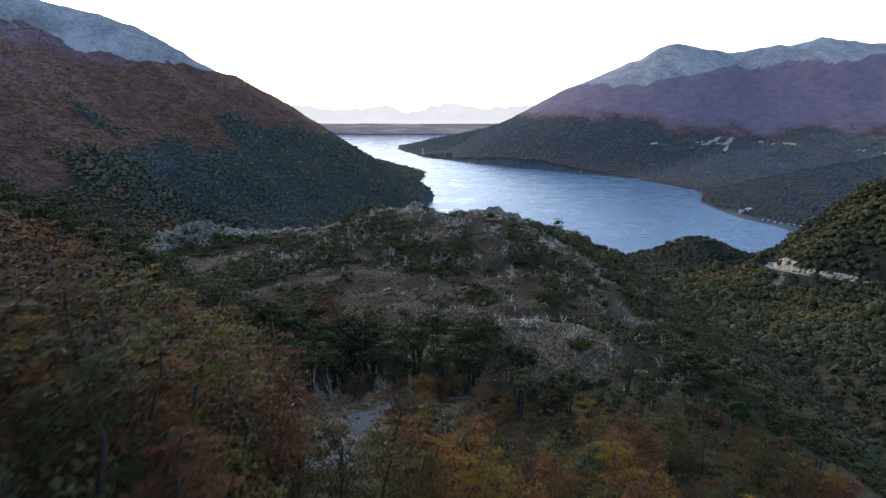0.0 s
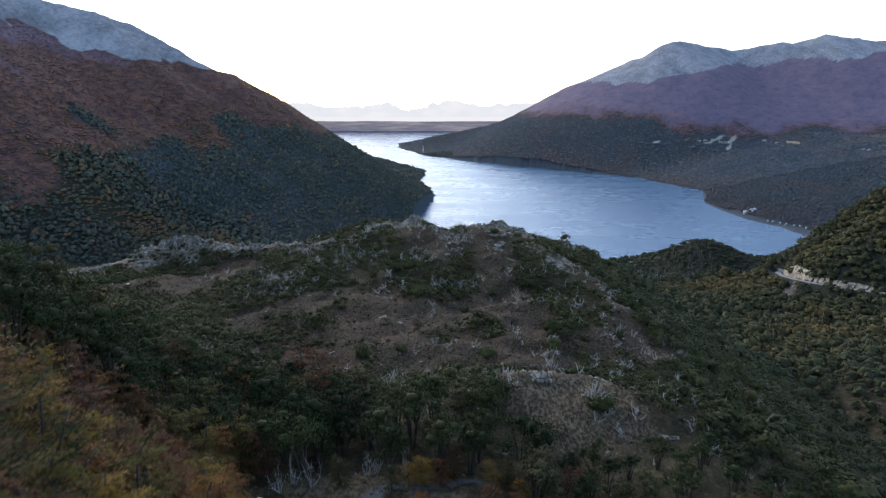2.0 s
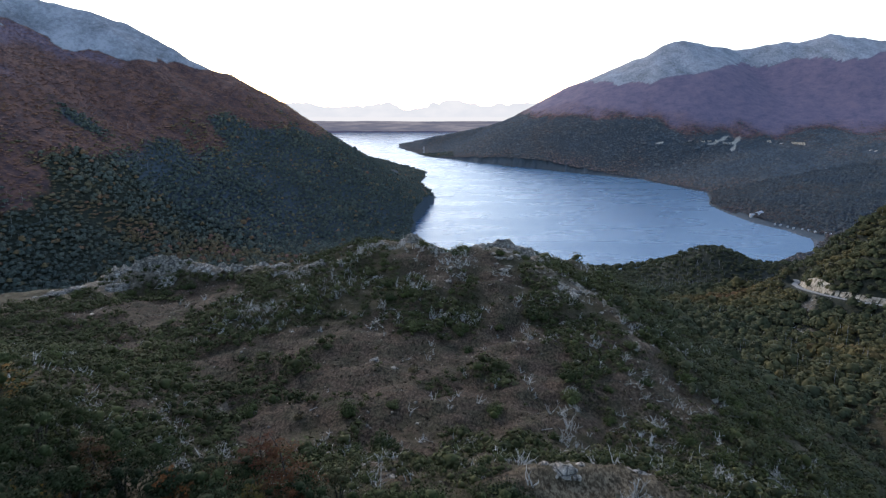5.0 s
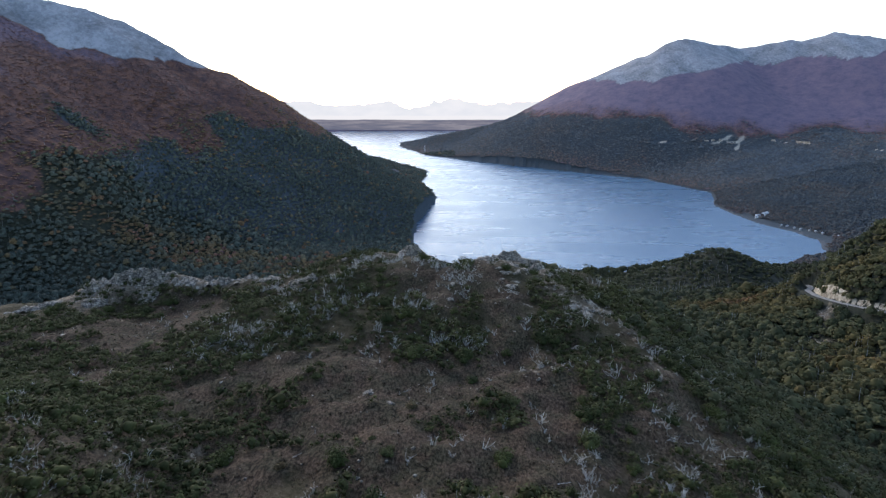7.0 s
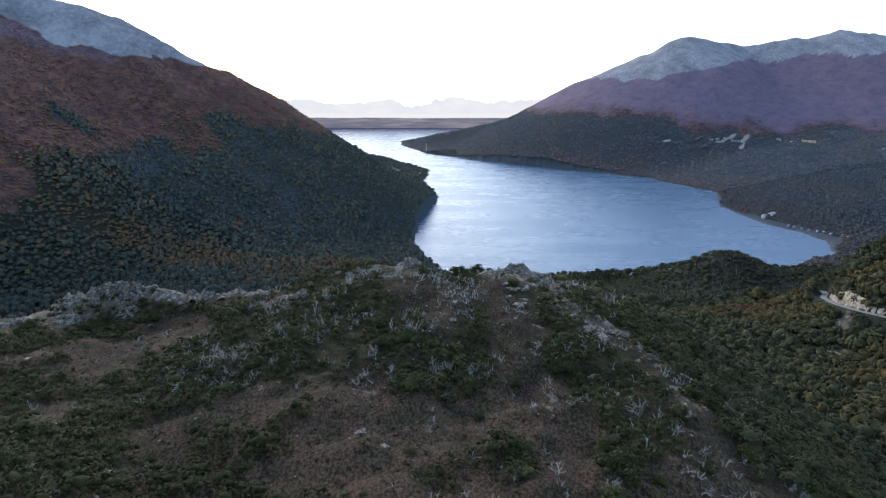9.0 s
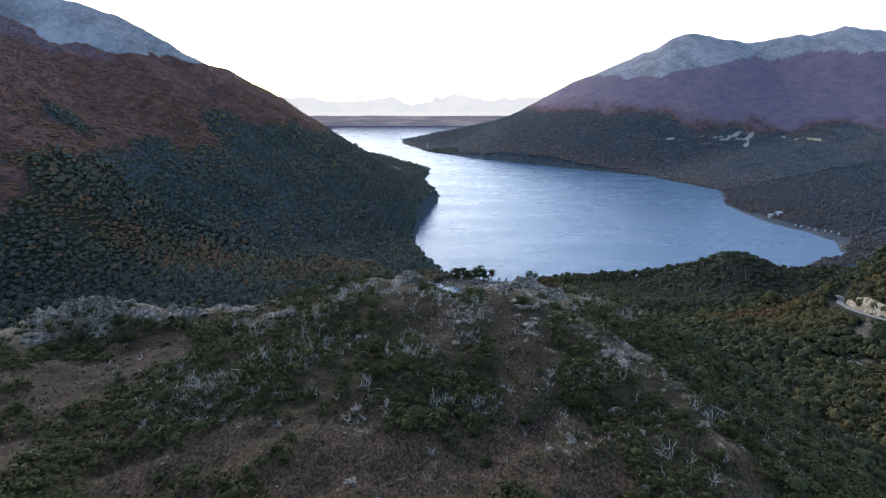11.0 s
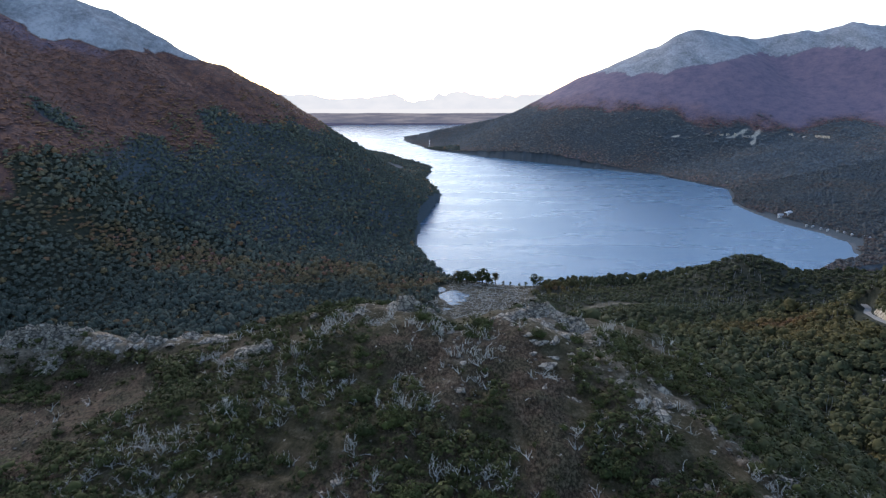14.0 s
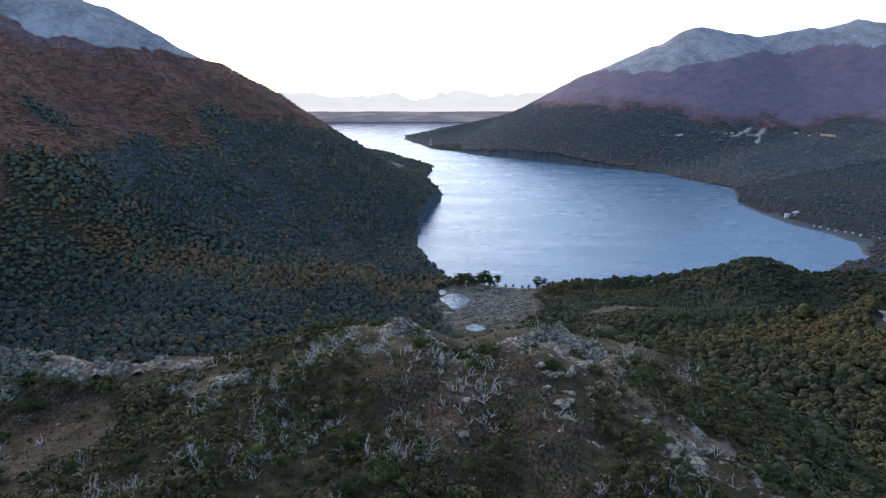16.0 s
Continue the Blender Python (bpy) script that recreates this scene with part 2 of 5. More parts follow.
LEFT_CREST = [(-23, 1690, 6), (-186, 1650, 77), (-364, 1600, 185), (-457, 1560, 255), (-518, 1520, 309), (-583, 1480, 358), (-702, 1400, 402), (-788, 1300, 406), (-900, 1150, 450)]
RIGHT_CREST = [(-231, 3390, 6), (-40, 3250, 55), (174, 3100, 105), (396, 3000, 190), (683, 3000, 332), (850, 3000, 420), (985, 3000, 490), (1015, 3000, 492), (1090, 3000, 468), (1253, 3000, 432),
               (1450, 2950, 470), (1595, 2900, 495), (1737, 2800, 462), (2100, 2550, 520)]
RIGHT_SPUR = [(293, 576, 84), (311, 540, 120), (333, 494, 160), (408, 402, 224), (530, 300, 290)]
SPUR_FOOT = [(190, 690, 16), (236, 622, 44), (270, 562, 80), (274, 500, 100), (300, 440, 112), (380, 340, 128)]
SPUR_END = [(288, 578, 82), (304, 574, 108), (331, 573, 121), (354, 573, 136), (384, 571, 164), (450, 550, 212), (560, 480, 290)]
SHOULDER = [(312, 616, 74), (298, 632, 68), (272, 645, 66), (240, 655, 56), (208, 676, 32)]
SADDLE = [(350, 855, 44), (404, 856, 31), (432, 850, 36), (470, 820, 48), (560, 700, 110)]
OLD_ROAD = [(306, 600), (296, 578), (283, 560), (273, 530), (270, 500), (277, 470), (292, 445), (318, 416), (345, 390)]
SCAR = [(262, 492), (248, 473), (231, 464), (212, 453), (188, 446), (170, 442)]
QUARRY = [(858, 2205), (887, 2220), (933, 2257), (968, 2253), (955, 2232), (932, 2192), (908, 2154)]
POOLS = [(5, 872, 17, 25), (24, 788, 10, 11), (-8, 832, 7, 6), (-12, 905, 5, 9)]
TRACK = [(-9.3, 47), (-9.6, 50), (-10.6, 63), (-12.2, 78), (-12.0, 90), (-8, 97), (2, 100), (14, 101)]


def hash2(ix, iy, seed):
    n = (ix * 374761393 + iy * 668265263 + seed * 1442695041) & 0xFFFFFFFF
    n = ((n ^ (n >> 13)) * 1274126177) & 0xFFFFFFFF
    return ((n ^ (n >> 16)) & 0xFFFF) / 32767.5 - 1.0


def wobble(x, y, size, seed=0, octaves=3):
    """Smooth value noise about zero, its largest features about `size` metres wide."""
    x, y = np.asarray(x, float) / size, np.asarray(y, float) / size
    total, amp = 0.0, 1.0
    for k in range(octaves):
        fx, fy = np.floor(x), np.floor(y)
        u, v = x - fx, y - fy
        u, v = u * u * (3 - 2 * u), v * v * (3 - 2 * v)
        ix, iy = fx.astype(np.int64), fy.astype(np.int64)
        a, b = hash2(ix, iy, seed + k), hash2(ix + 1, iy, seed + k)
        c, d = hash2(ix, iy + 1, seed + k), hash2(ix + 1, iy + 1, seed + k)
        total = total + amp * ((a * (1 - u) + b * u) * (1 - v) + (c * (1 - u) + d * u) * v)
        x, y, amp = x * 2.03 + 11.3, y * 2.03 + 5.7, amp * 0.5
    return total


def soft(v, width):
    return width * np.logaddexp(0, v / width)


def smax(a, b, k):
    return b + soft(a - b, k)


def step(v, lo, hi):
    t = np.clip((v - lo) / (hi - lo), 0, 1)
    return t * t * (3 - 2 * t)


def bump(x, y, cx, cy, sx, sy, turn=0.0):
    c, s = math.cos(radians(turn)), math.sin(radians(turn))
    u, v = (x - cx) * c + (y - cy) * s, -(x - cx) * s + (y - cy) * c
    return np.exp(-0.5 * ((u / sx) ** 2 + (v / sy) ** 2))


def ridge(x, y, crest, slope, round_off, merge=0.2):
    best = np.full(np.shape(x), -1e9)
    for (ax, ay, az), (bx, by, bz) in zip(crest, crest[1:]):
        ex, ey = bx - ax, by - ay
        t = np.clip(((x - ax) * ex + (y - ay) * ey) / (ex * ex + ey * ey), 0, 1)
        d = np.hypot(x - ax - t * ex, y - ay - t * ey)
        best = smax(best, az + t * (bz - az) - slope * (np.sqrt(d * d + round_off ** 2) - round_off), merge)
    return best


def near_line(x, y, line):
    """Distance from a polyline in plan."""
    best = np.full(np.shape(x), 1e9)
    for (ax, ay), (bx, by) in zip(line, line[1:]):
        ex, ey = bx - ax, by - ay
        t = np.clip(((x - ax) * ex + (y - ay) * ey) / (ex * ex + ey * ey), 0, 1)
        best = np.minimum(best, np.hypot(x - ax - t * ex, y - ay - t * ey))
    return best


def from_shore(x, y):
    """Distance from the lake's edge: minus in the lake."""
    d = near_line(x, y, SHORE + SHORE[:1])
    inside = np.zeros(np.shape(x), bool)
    for (ax, ay), (bx, by) in zip(SHORE, SHORE[1:] + SHORE[:1]):
        cross = (ay > y) != (by > y)
        inside ^= cross & (x < (bx - ax) * (y - ay) / ((by - ay) or 1e-9) + ax)
    return np.where(inside, -d, d)


def shore_dist(x, y):
    """Distance from the waterline as it wanders."""
    return from_shore(x, y) + 6 * wobble(x, y, 70, 3, 2)


def height(x, y):
    x, y = np.asarray(x, float), np.asarray(y, float)
    ds = from_shore(x, y) + 6 * wobble(x, y, 70, 3, 2)
    out = np.clip(ds, 0, None)
    # shores, benches and the flat by the lake
    low = 0.6 + 2.2 * (1 - np.exp(-out / 30))
    bench = np.where(y > 1000, np.minimum(0.19 * out, 120) * step(x, 380, 700), 0)
    flat = np.clip(112 - 0.145 * (y - 250), 0, 130) * step(x, 40, 190) * step(y, 960, 640)
    west = np.clip(-x - 20, 0, 500) * 0.10 * step(y, 1500, 1000)
    z = low + bench + np.maximum(flat, west) * step(out, 0, 110)
    z = z + 2.5 * wobble(x, y, 120, 7) * step(out, 10, 120)
    # wet flat with pools behind the shore
    wet = step(bump(x, y, 42, 846, 46, 74), 0.35, 0.7)
    z = z + (3.2 + 0.3 * wobble(x, y, 14, 8) - z) * wet * step(out, 0, 12)
    for cx, cy, rx, ry in POOLS:
        z = z - 1.3 * step(np.hypot((x - cx) / rx, (y - cy) / ry) + 0.38 * wobble(x, y, 9, 9, 3), 1.15, 0.85)
    # the two mountains
    crag = step(out, 20, 200)
    left = ridge(x, y, LEFT_CREST, 0.62, 6) + crag * (16 * wobble(x * 1.6, y * 0.7, 210, 21, 4)) * step(out, 50, 400)
    right = ridge(x, y, RIGHT_CREST, 0.50, 8, 5.0) + crag * (20 * wobble(x, y * 0.5, 260, 31, 4)) * step(out, 150, 700)
    z = smax(smax(z, left, 8), right, 10)
    # forested knoll by the shore, and the spur on the right
    z = z + 40 * bump(x, y, 345, 856, 44, 56) + 15 * bump(x, y, 282, 848, 46, 46)
    z = smax(z, ridge(x, y, SADDLE, 0.42, 10), 5)
    z = smax(z, ridge(x, y, SPUR_FOOT, 0.42, 8) + 2.5 * wobble(x, y, 50, 43), 6)
    z = smax(z, ridge(x, y, RIGHT_SPUR, 1.1, 8) + 3 * wobble(x, y, 60, 41), 5)
    z = smax(z, ridge(x, y, SPUR_END, 0.95, 8) + 2.5 * wobble(x, y, 40, 44), 4)
    z = smax(z, ridge(x, y, SHOULDER, 0.55, 16) + 2 * wobble(x, y, 45, 45), 4)
    # shelf of the old road round the spur
    shelf = np.interp(y, [400, 445, 500, 560, 600], [114, 110, 103, 93, 86])
    z = z + (shelf - z) * step(near_line(x, y, OLD_ROAD), 9, 4.5)
    # the hill in the middle
    top = 172 + 12 * step(y, 168, 122) - 4 * step(-x, 40, 95)
    top = top - 0.62 * soft(x - 58 + 12 * step(y, 200, 120), 7) - 0.55 * soft(-x - 190, 9) - 0.70 * soft(y - 322 - 0.05 * x, 7)
    hill = top + 14 * bump(x, y, -4, 286, 42, 34) - 7.5 * bump(x, y, 3.5, 302, 6, 15) + 4 * bump(x, y, 24, 130, 30, 12, -25) + 1.2 * wobble(x, y, 14, 53, 3) * bump(x, y, 20, 130, 40, 25) + 3.2 * bump(x, y, -82, 303, 13, 6) + 8 * bump(x, y, -113, 303, 13, 6) - 4 * step(-x, 132, 158) * step(y, 270, 295)
    hill = hill + 1.3 * wobble(x, y, 28, 51, 4) + 1.2 * wobble(x, y, 9, 52, 2)
    hill = hill + 1.8 * wobble(x * 0.7, y, 30, 57, 3) * step(y, 252, 228) * step(y, 128, 150) * step(x, 60, 45)
    z = smax(z, hill, 4)
    # wooded slope under the first steps of the way
    start = 186 + 0.42 * (82 - y) + (0.52 + 0.26 * step(y, 64, 84)) * (soft(-x - 22 * step(y, 64, 84), 4) - soft(-x - 74, 6)) - 0.35 * soft(x, 6)
    z = smax(z, start + 0.8 * wobble(x, y, 18, 61), 5)
    pad = step(y, 76, 88) * step(y, 106, 99) * step(-x, 28, 22) * step(x, 10, 3)
    z = z + (187.3 - 0.12 * (y - 92) + 0.3 * wobble(x, y, 7, 62, 2) - z) * pad - 0.3 * step(near_line(x, y, TRACK), 3.0, 1.2)
    # lake bed, and the low land beyond the far end
    z = np.where(ds < 0, np.maximum(0.08 * ds, -6.0), z)
    z = np.where((y > 4500) & (ds > 0), np.maximum(z, 4 + 2 * wobble(x, y, 300, 71)), z)
    return z

# ---- helpers for meshes ----
def bulk(name, v, f, mat, tone=None, smooth=False):
    me = bpy.data.meshes.new(name)
    v, f = np.asarray(v, np.float32), np.asarray(f, np.int32)
    me.vertices.add(len(v))
    me.vertices.foreach_set("co", v.ravel())
    me.loops.add(f.size)
    me.loops.foreach_set("vertex_index", f.ravel())
    me.polygons.add(len(f))
    me.polygons.foreach_set("loop_start", np.arange(0, f.size, f.shape[1], dtype=np.int32))
    if smooth:
        me.polygons.foreach_set("use_smooth", np.ones(len(f), bool))
    if tone is not None:
        me.attributes.new("tone", "FLOAT", "POINT").data.foreach_set("value", np.asarray(tone, np.float32))
    me.update(calc_edges=True)
    me.validate()
    me.materials.append(mat)
    return me


def part(name, me, parent, label=""):
    ob = new(name, me)
    ob.parent = parent
    return tagged(ob, label) if label else ob


def joined(pieces):
    v, f, at = [], [], 0
    for a, b in pieces:
        v.append(np.asarray(a, float))
        f.append(np.asarray(b, int) + at)
        at += len(a)
    return np.concatenate(v), np.concatenate(f)


def tube(points, radii, sides=5):
    """A tapering limb along points, as triangles."""
    pts = [Vector(p) for p in points]
    v, f = [], []
    for i, p in enumerate(pts):
        way = (pts[min(i + 1, len(pts) - 1)] - pts[max(i - 1, 0)]).normalized()
        a = way.orthogonal().normalized()
        b = way.cross(a)
        for k in range(sides):
            t = 2 * math.pi * k / sides
            v.append(tuple(p + (a * math.cos(t) + b * math.sin(t)) * radii[i]))
    for i in range(len(pts) - 1):
        for k in range(sides):
            q, r = i * sides + k, i * sides + (k + 1) % sides
            f += [(q, r, r + sides), (q, r + sides, q + sides)]
    top = (len(pts) - 1) * sides
    f += [(top, top + k, top + k + 1) for k in range(1, sides - 1)]
    return np.array(v), np.array(f)


def ball(sub):
    bm = bmesh.new()
    bmesh.ops.create_icosphere(bm, subdivisions=sub, radius=1)
    v = np.array([p.co[:] for p in bm.verts])
    f = np.array([[p.index for p in q.verts] for q in bm.faces])
    bm.free()
    return v, f


BALLS = {k: ball(k) for k in (1, 2, 3, 4)}


def sprays(rng, centres, normals, size, jag=0.35):
    """Small ragged leaf sprays, each a bent pair of triangles."""
    n = len(centres)
    normals = normals / np.linalg.norm(normals, axis=1)[:, None]
    ref = rng.normal(size=(n, 3))
    a = np.cross(normals, ref)
    a /= np.linalg.norm(a, axis=1)[:, None]
    b = np.cross(normals, a)
    s = size * rng.uniform(0.6, 1.35, n)[:, None]
    v = np.empty((n, 4, 3))
    for k, (u, w, h) in enumerate([(-0.9, 0.05, -0.05), (-0.1, -0.55, 0.12), (0.95, 0.0, -0.12), (0.05, 0.6, 0.1)]):
        j = 1 + rng.uniform(-jag, jag, (n, 1))
        v[:, k] = centres + s * (a * u * j + b * w * j + normals * h)
    f = np.array([(0, 1, 3), (1, 2, 3)])[None] + (np.arange(n) * 4)[:, None, None]
    return v.reshape(-1, 3), f.reshape(-1, 3)


def place(kind, m, label="", category="", group=""):
    ob = copy_thing(kind, m)
    return tagged(ob, label, category, group) if label else ob


# ---- ground: one sheet from behind the first eye to the far end of the lake ----
def ground_rows():
    near = np.linspace(-160, 40, 45)[:-1]
    hill = np.linspace(40, 345, 270)
    far = np.concatenate([345 + 3105 * np.expm1(np.linspace(0, 1, 280) * 2.3) / np.expm1(2.3), np.linspace(3480, 4870, 36)])
    wet = np.linspace(762, 948, 78)
    far = far[(far < 760) | (far > 950)]
    return np.sort(np.concatenate([near, hill, far[1:], wet]))


def block(x, y, cx, cy, hx, hy, edge):
    """One inside an upright rectangle of the plan, with soft sides."""
    return step(np.abs(x - cx), hx + edge, hx - edge) * step(np.abs(y - cy), hy + edge, hy - edge)


def thicket(x, y):
    """How thickly the hill is grown with low bushes, 0 to 1."""
    t = (-0.36 + 1.1 * block(x, y, -29, 258, 42, 29, 7) - 1.4 * bump(x, y, 16.5, 256, 3.6, 34, 6) - 1.0 * bump(x, y, -2, 272, 9, 9) - 0.4 * bump(x, y, -42, 282, 8, 5) + 0.75 * block(x, y, -46, 298, 24, 9, 5) + 0.9 * bump(x, y, -72, 240, 13, 14)
         + 0.95 * bump(x, y, -132, 272, 15, 9) + 0.75 * bump(x, y, -100, 226, 34, 9, 8) + 1.05 * block(x, y, -86, 180, 46, 26, 10) + 0.6 * block(x, y, -140, 236, 36, 22, 10) + 0.75 * block(x, y, 30, 246, 8, 26, 6) + 0.6 * block(x, y, 48, 240, 16, 50, 8)
         + 1.0 * block(x, y, 96, 210, 28, 110, 12) + 0.75 * block(x, y, -16, 142, 100, 20, 10) + 1.0 * block(x, y, 60, 146, 24, 40, 8) + 0.8 * block(x, y, 56, 288, 14, 20, 7) - 1.4 * bump(x, y, 25, 122, 8, 8) - 0.5 * bump(x, y, 68, 200, 14, 8) + 0.8 * bump(x, y, -110, 296, 45, 5) + 0.26 * block(x, y, -110, 262, 46, 34, 10) - 0.9 * bump(x, y, -93, 250, 11, 13) + 0.6 * bump(x, y, -96, 277, 7, 3))
    return step(t + 0.62 * wobble(x, y, 15, 111, 3) + 0.42 * wobble(x, y, 6, 112, 2), 0.0, 0.35)


def red_line(x, y):
    """Height above which the beeches of the western mountain stand red."""
    return np.interp(y, [800, 846, 900, 936, 1009, 1091, 1121, 1208, 1301, 1388, 1456, 1560], [146, 148, 150, 155, 166, 172, 160, 168, 194, 193, 168, 140]) + 30 * wobble(x, y, 55, 141, 5) + 70 * bump(x, y, -541, 1044, 26, 13) + 50 * bump(x, y, -375, 1250, 30, 28)


def purple_line(x, y):
    return np.interp(x, [374, 590, 740, 785, 900, 1024, 1100, 1200, 1330], [172, 165, 170, 134, 132, 128, 112, 142, 133]) + 16 * wobble(x, y, 90, 151, 5) + 8 * wobble(x, y, 40, 153, 3)


def cover(x, y, z):
    """How much of each kind of ground lies at a place, 0 to 1."""
    w1, w2, w3 = wobble(x, y, 26, 81, 4), wobble(x, y, 9, 82, 3), wobble(x, y, 160, 83, 4)
    on_hill = step(y, 95, 125) * step(y, 335, 322) * step(x, 105, 70) * step(-x, 215, 190)
    heath = (1.15 * block(x, y, -12, 200, 46, 25, 9) + 0.9 * bump(x, y, -60, 217, 20, 8, 10) + 1.1 * bump(x, y, -100, 268, 30, 15, 24) + 0.7 * bump(x, y, -135, 250, 26, 12) + 0.9 * bump(x, y, -92, 248, 9, 13)
             + 1.1 * bump(x, y, 17, 256, 3.0, 30, 6) + 0.8 * bump(x, y, -2, 272, 9, 9) + 0.7 * bump(x, y, 68, 200, 16, 10) + 0.6 * bump(x, y, 46, 226, 14, 16) + 0.35 * block(x, y, -20, 160, 70, 16, 9))
    heath = np.clip(heath + 0.30 * w1 + 0.25 * w2 + 0.22, 0, 1) * on_hill
    grass = np.clip(0.85 * bump(x, y, 25, 122, 9, 9) + 0.35 * bump(x, y, 42, 170, 12, 8) + 0.3 * bump(x, y, 60, 190, 16, 8) + 0.9 * bump(x, y, -13, 86, 11, 13) + 0.6 * bump(x, y, -15, 66, 6, 12) + 0.12 * bump(x, y, -8, 268, 50, 26) + 0.2 * w1 + 0.2 * w2 - 0.05, 0, 1) * step(y, 60, 75) * step(y, 340, 330)
    rock = (0.9 * bump(x, y, -112, 303, 30, 6, 2) + 0.7 * bump(x, y, -84, 303, 14, 5) + 0.7 * bump(x, y, -130, 291, 8, 5) + 0.6 * bump(x, y, -155, 298, 10, 5, 15) + 0.34 * bump(x, y, 43, 264, 9, 26, 25) + 0.5 * bump(x, y, 31, 279, 9, 7) + 0.62 * bump(x, y, 57, 240, 8, 13) + 0.3 * bump(x, y, 70, 262, 6, 14, 20) + 0.7 * bump(x, y, 24, 292, 14, 10) + 0.6 * bump(x, y, -8, 292, 12, 8) + 0.55 * bump(x, y, -49, 281, 7, 9)
            + 0.45 * bump(x, y, 17, 130.5, 4, 2.5) + 0.2 * bump(x, y, 37, 117, 4, 2) - 0.8 * bump(x, y, 26, 121, 12, 9))
    rock = rock - 0.75 * block(x, y, 52, 250, 22, 34, 5) * step(wobble(x, y, 8, 88, 3), 0.2, -0.15)
    rock = np.clip(rock + 0.38 * w2 + 0.25 * w1 - 0.22, 0, 1) * on_hill
    rock = rock + 0.62 * step(near_line(x, y, SCAR) + 9 * w2 + 8 * w1, np.interp(x, [170, 215, 250], [6, 8, 11]), np.interp(x, [170, 215, 250], [-6, -5, -3])) * (y > 400) * (y < 540)
    up_left = z - np.interp(x, [-800, -715, -652, -541, -450], [385, 351, 330, 298, 296]) - 11 * wobble(x, y, 60, 84, 4)
    up_right = z - (300 + 0.11 * (x - 691) + np.interp(x, [380, 560, 640], [60, 34, 0])) - 18 * wobble(x, y, 110, 85, 5)
    scree = np.where(x < 0, step(up_left, -3, 6), step(up_right, -4, 8)) * (y > 900)
    red = np.where(x < 0, step(z - red_line(x, y), -28, 22), step(z - purple_line(x, y), -36, 26)) * (y > 700) * (1 - scree)
    gravel = np.maximum(0, 1.0 * step(near_line(x, y, TRACK) + 0.3 * w2, 1.8, 1.0) * step(y, 30, 36) * (0.42 + 0.58 * step(y, 96, 88)) * step(x, 16, 4) + 0.3 * np.clip(bump(x, y, -4, 96, 7, 3) + 0.4 * w2, 0, 1))
    cutting = np.maximum(0, 0.55 * np.clip(bump(x, y, 236, 455, 6, 20, 20) + 0.4 * w2 - 0.2, 0, 1))
    quarry = step(near_line(x, y, QUARRY) + 3 * w2, 13, 6) * (y > 2000)
    dots = step(np.abs(z - np.interp(x, [350, 600, 800, 1080, 1151, 1400], [82, 92, 96, 97, 98, 98])), 3.2, 1.2) * (x > 560) * (y > 1500) * step(wobble(x, y, 34, 86, 2) + 0.3 * step(x, 850, 1000), -0.3, 0.1)
    shore = step(shore_dist(x, y), 5, 1) * (x > 60) * (y > 960) * (y < 1500)
    gravel = np.maximum(gravel, 0.7 * shore)
    cutting = np.maximum(np.maximum(cutting, 0.5 * quarry), 0.62 * dots * step(wobble(x, y, 40, 87, 2), -0.1, 0.2))
    marsh = np.clip(1.5 * bump(x, y, 45, 868, 36, 62, -12) + 1.0 * bump(x, y, 172, 786, 20, 12) + 0.25 * w1, 0, 1) * step(from_shore(x, y), 0, 4)
    red = np.where(y > 4600, 1.0, red)
    far_end = y > 4600
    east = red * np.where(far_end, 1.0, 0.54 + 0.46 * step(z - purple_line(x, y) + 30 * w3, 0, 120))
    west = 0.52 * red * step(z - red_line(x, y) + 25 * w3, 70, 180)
    hazy_purple, red = np.where((x > 0) | far_end, east, west), np.where(far_end, 0, red)
    # past this distance the ground takes its haze-blued colour
    hazy_floor = np.where((y > 990) & (from_shore(x, y) > -20), 1.0, 0.0)
    woods = np.where((y > 340) & (marsh < 0.4), 1.0, 0.0)
    return dict(woods=woods, hazy_floor=hazy_floor, hazy_purple=hazy_purple, heath=heath, grass=grass, rock=rock, scree=scree, red=red, gravel=gravel, cut=cutting, marsh=marsh)


ys = ground_rows()
us = np.linspace(-1, 1, 320)
us = 0.62 * us + 0.38 * us ** 3
X = us[None, :] * (130 + 0.76 * np.clip(ys, 0, None))[:, None]
Y = np.repeat(ys[:, None], len(us), 1)
Z = height(X, Y)
COVER = cover(X, Y, Z)
# broken rock stands proud of the turf
Z = Z + COVER["rock"] * (1.1 * np.abs(wobble(X, Y, 5, 91, 3)) + 0.5 * wobble(X, Y, 2, 92, 2)) + 0.25 * COVER["heath"] * wobble(X, Y, 2.2, 93, 2)
idx = np.arange(X.size).reshape(X.shape)
quads = np.stack([idx[:-1, :-1], idx[:-1, 1:], idx[1:, 1:], idx[1:, :-1]], -1).reshape(-1, 4)
ground_mesh = bulk("ground", np.stack([X, Y, Z], -1).reshape(-1, 3), quads, GROUND, None, True)
for key, values in COVER.items():
    ground_mesh.attributes.new(key, "FLOAT", "POINT").data.foreach_set("value", values.astype(np.float32).ravel())
ground = tagged(new("ground", ground_mesh), "rough hill and valley ground of brown heath, turf, scree and rock", "ground", kind="structure")

lake = bulk("water", [(-1500, 900, 0), (1200, 900, 0), (1200, 4866, 0), (-1500, 4866, 0)], [(0, 1, 2, 3)], WATER)
tagged(new("water", lake), "blue mountain lake with light ripples between wooded slopes", "lake", kind="structure")


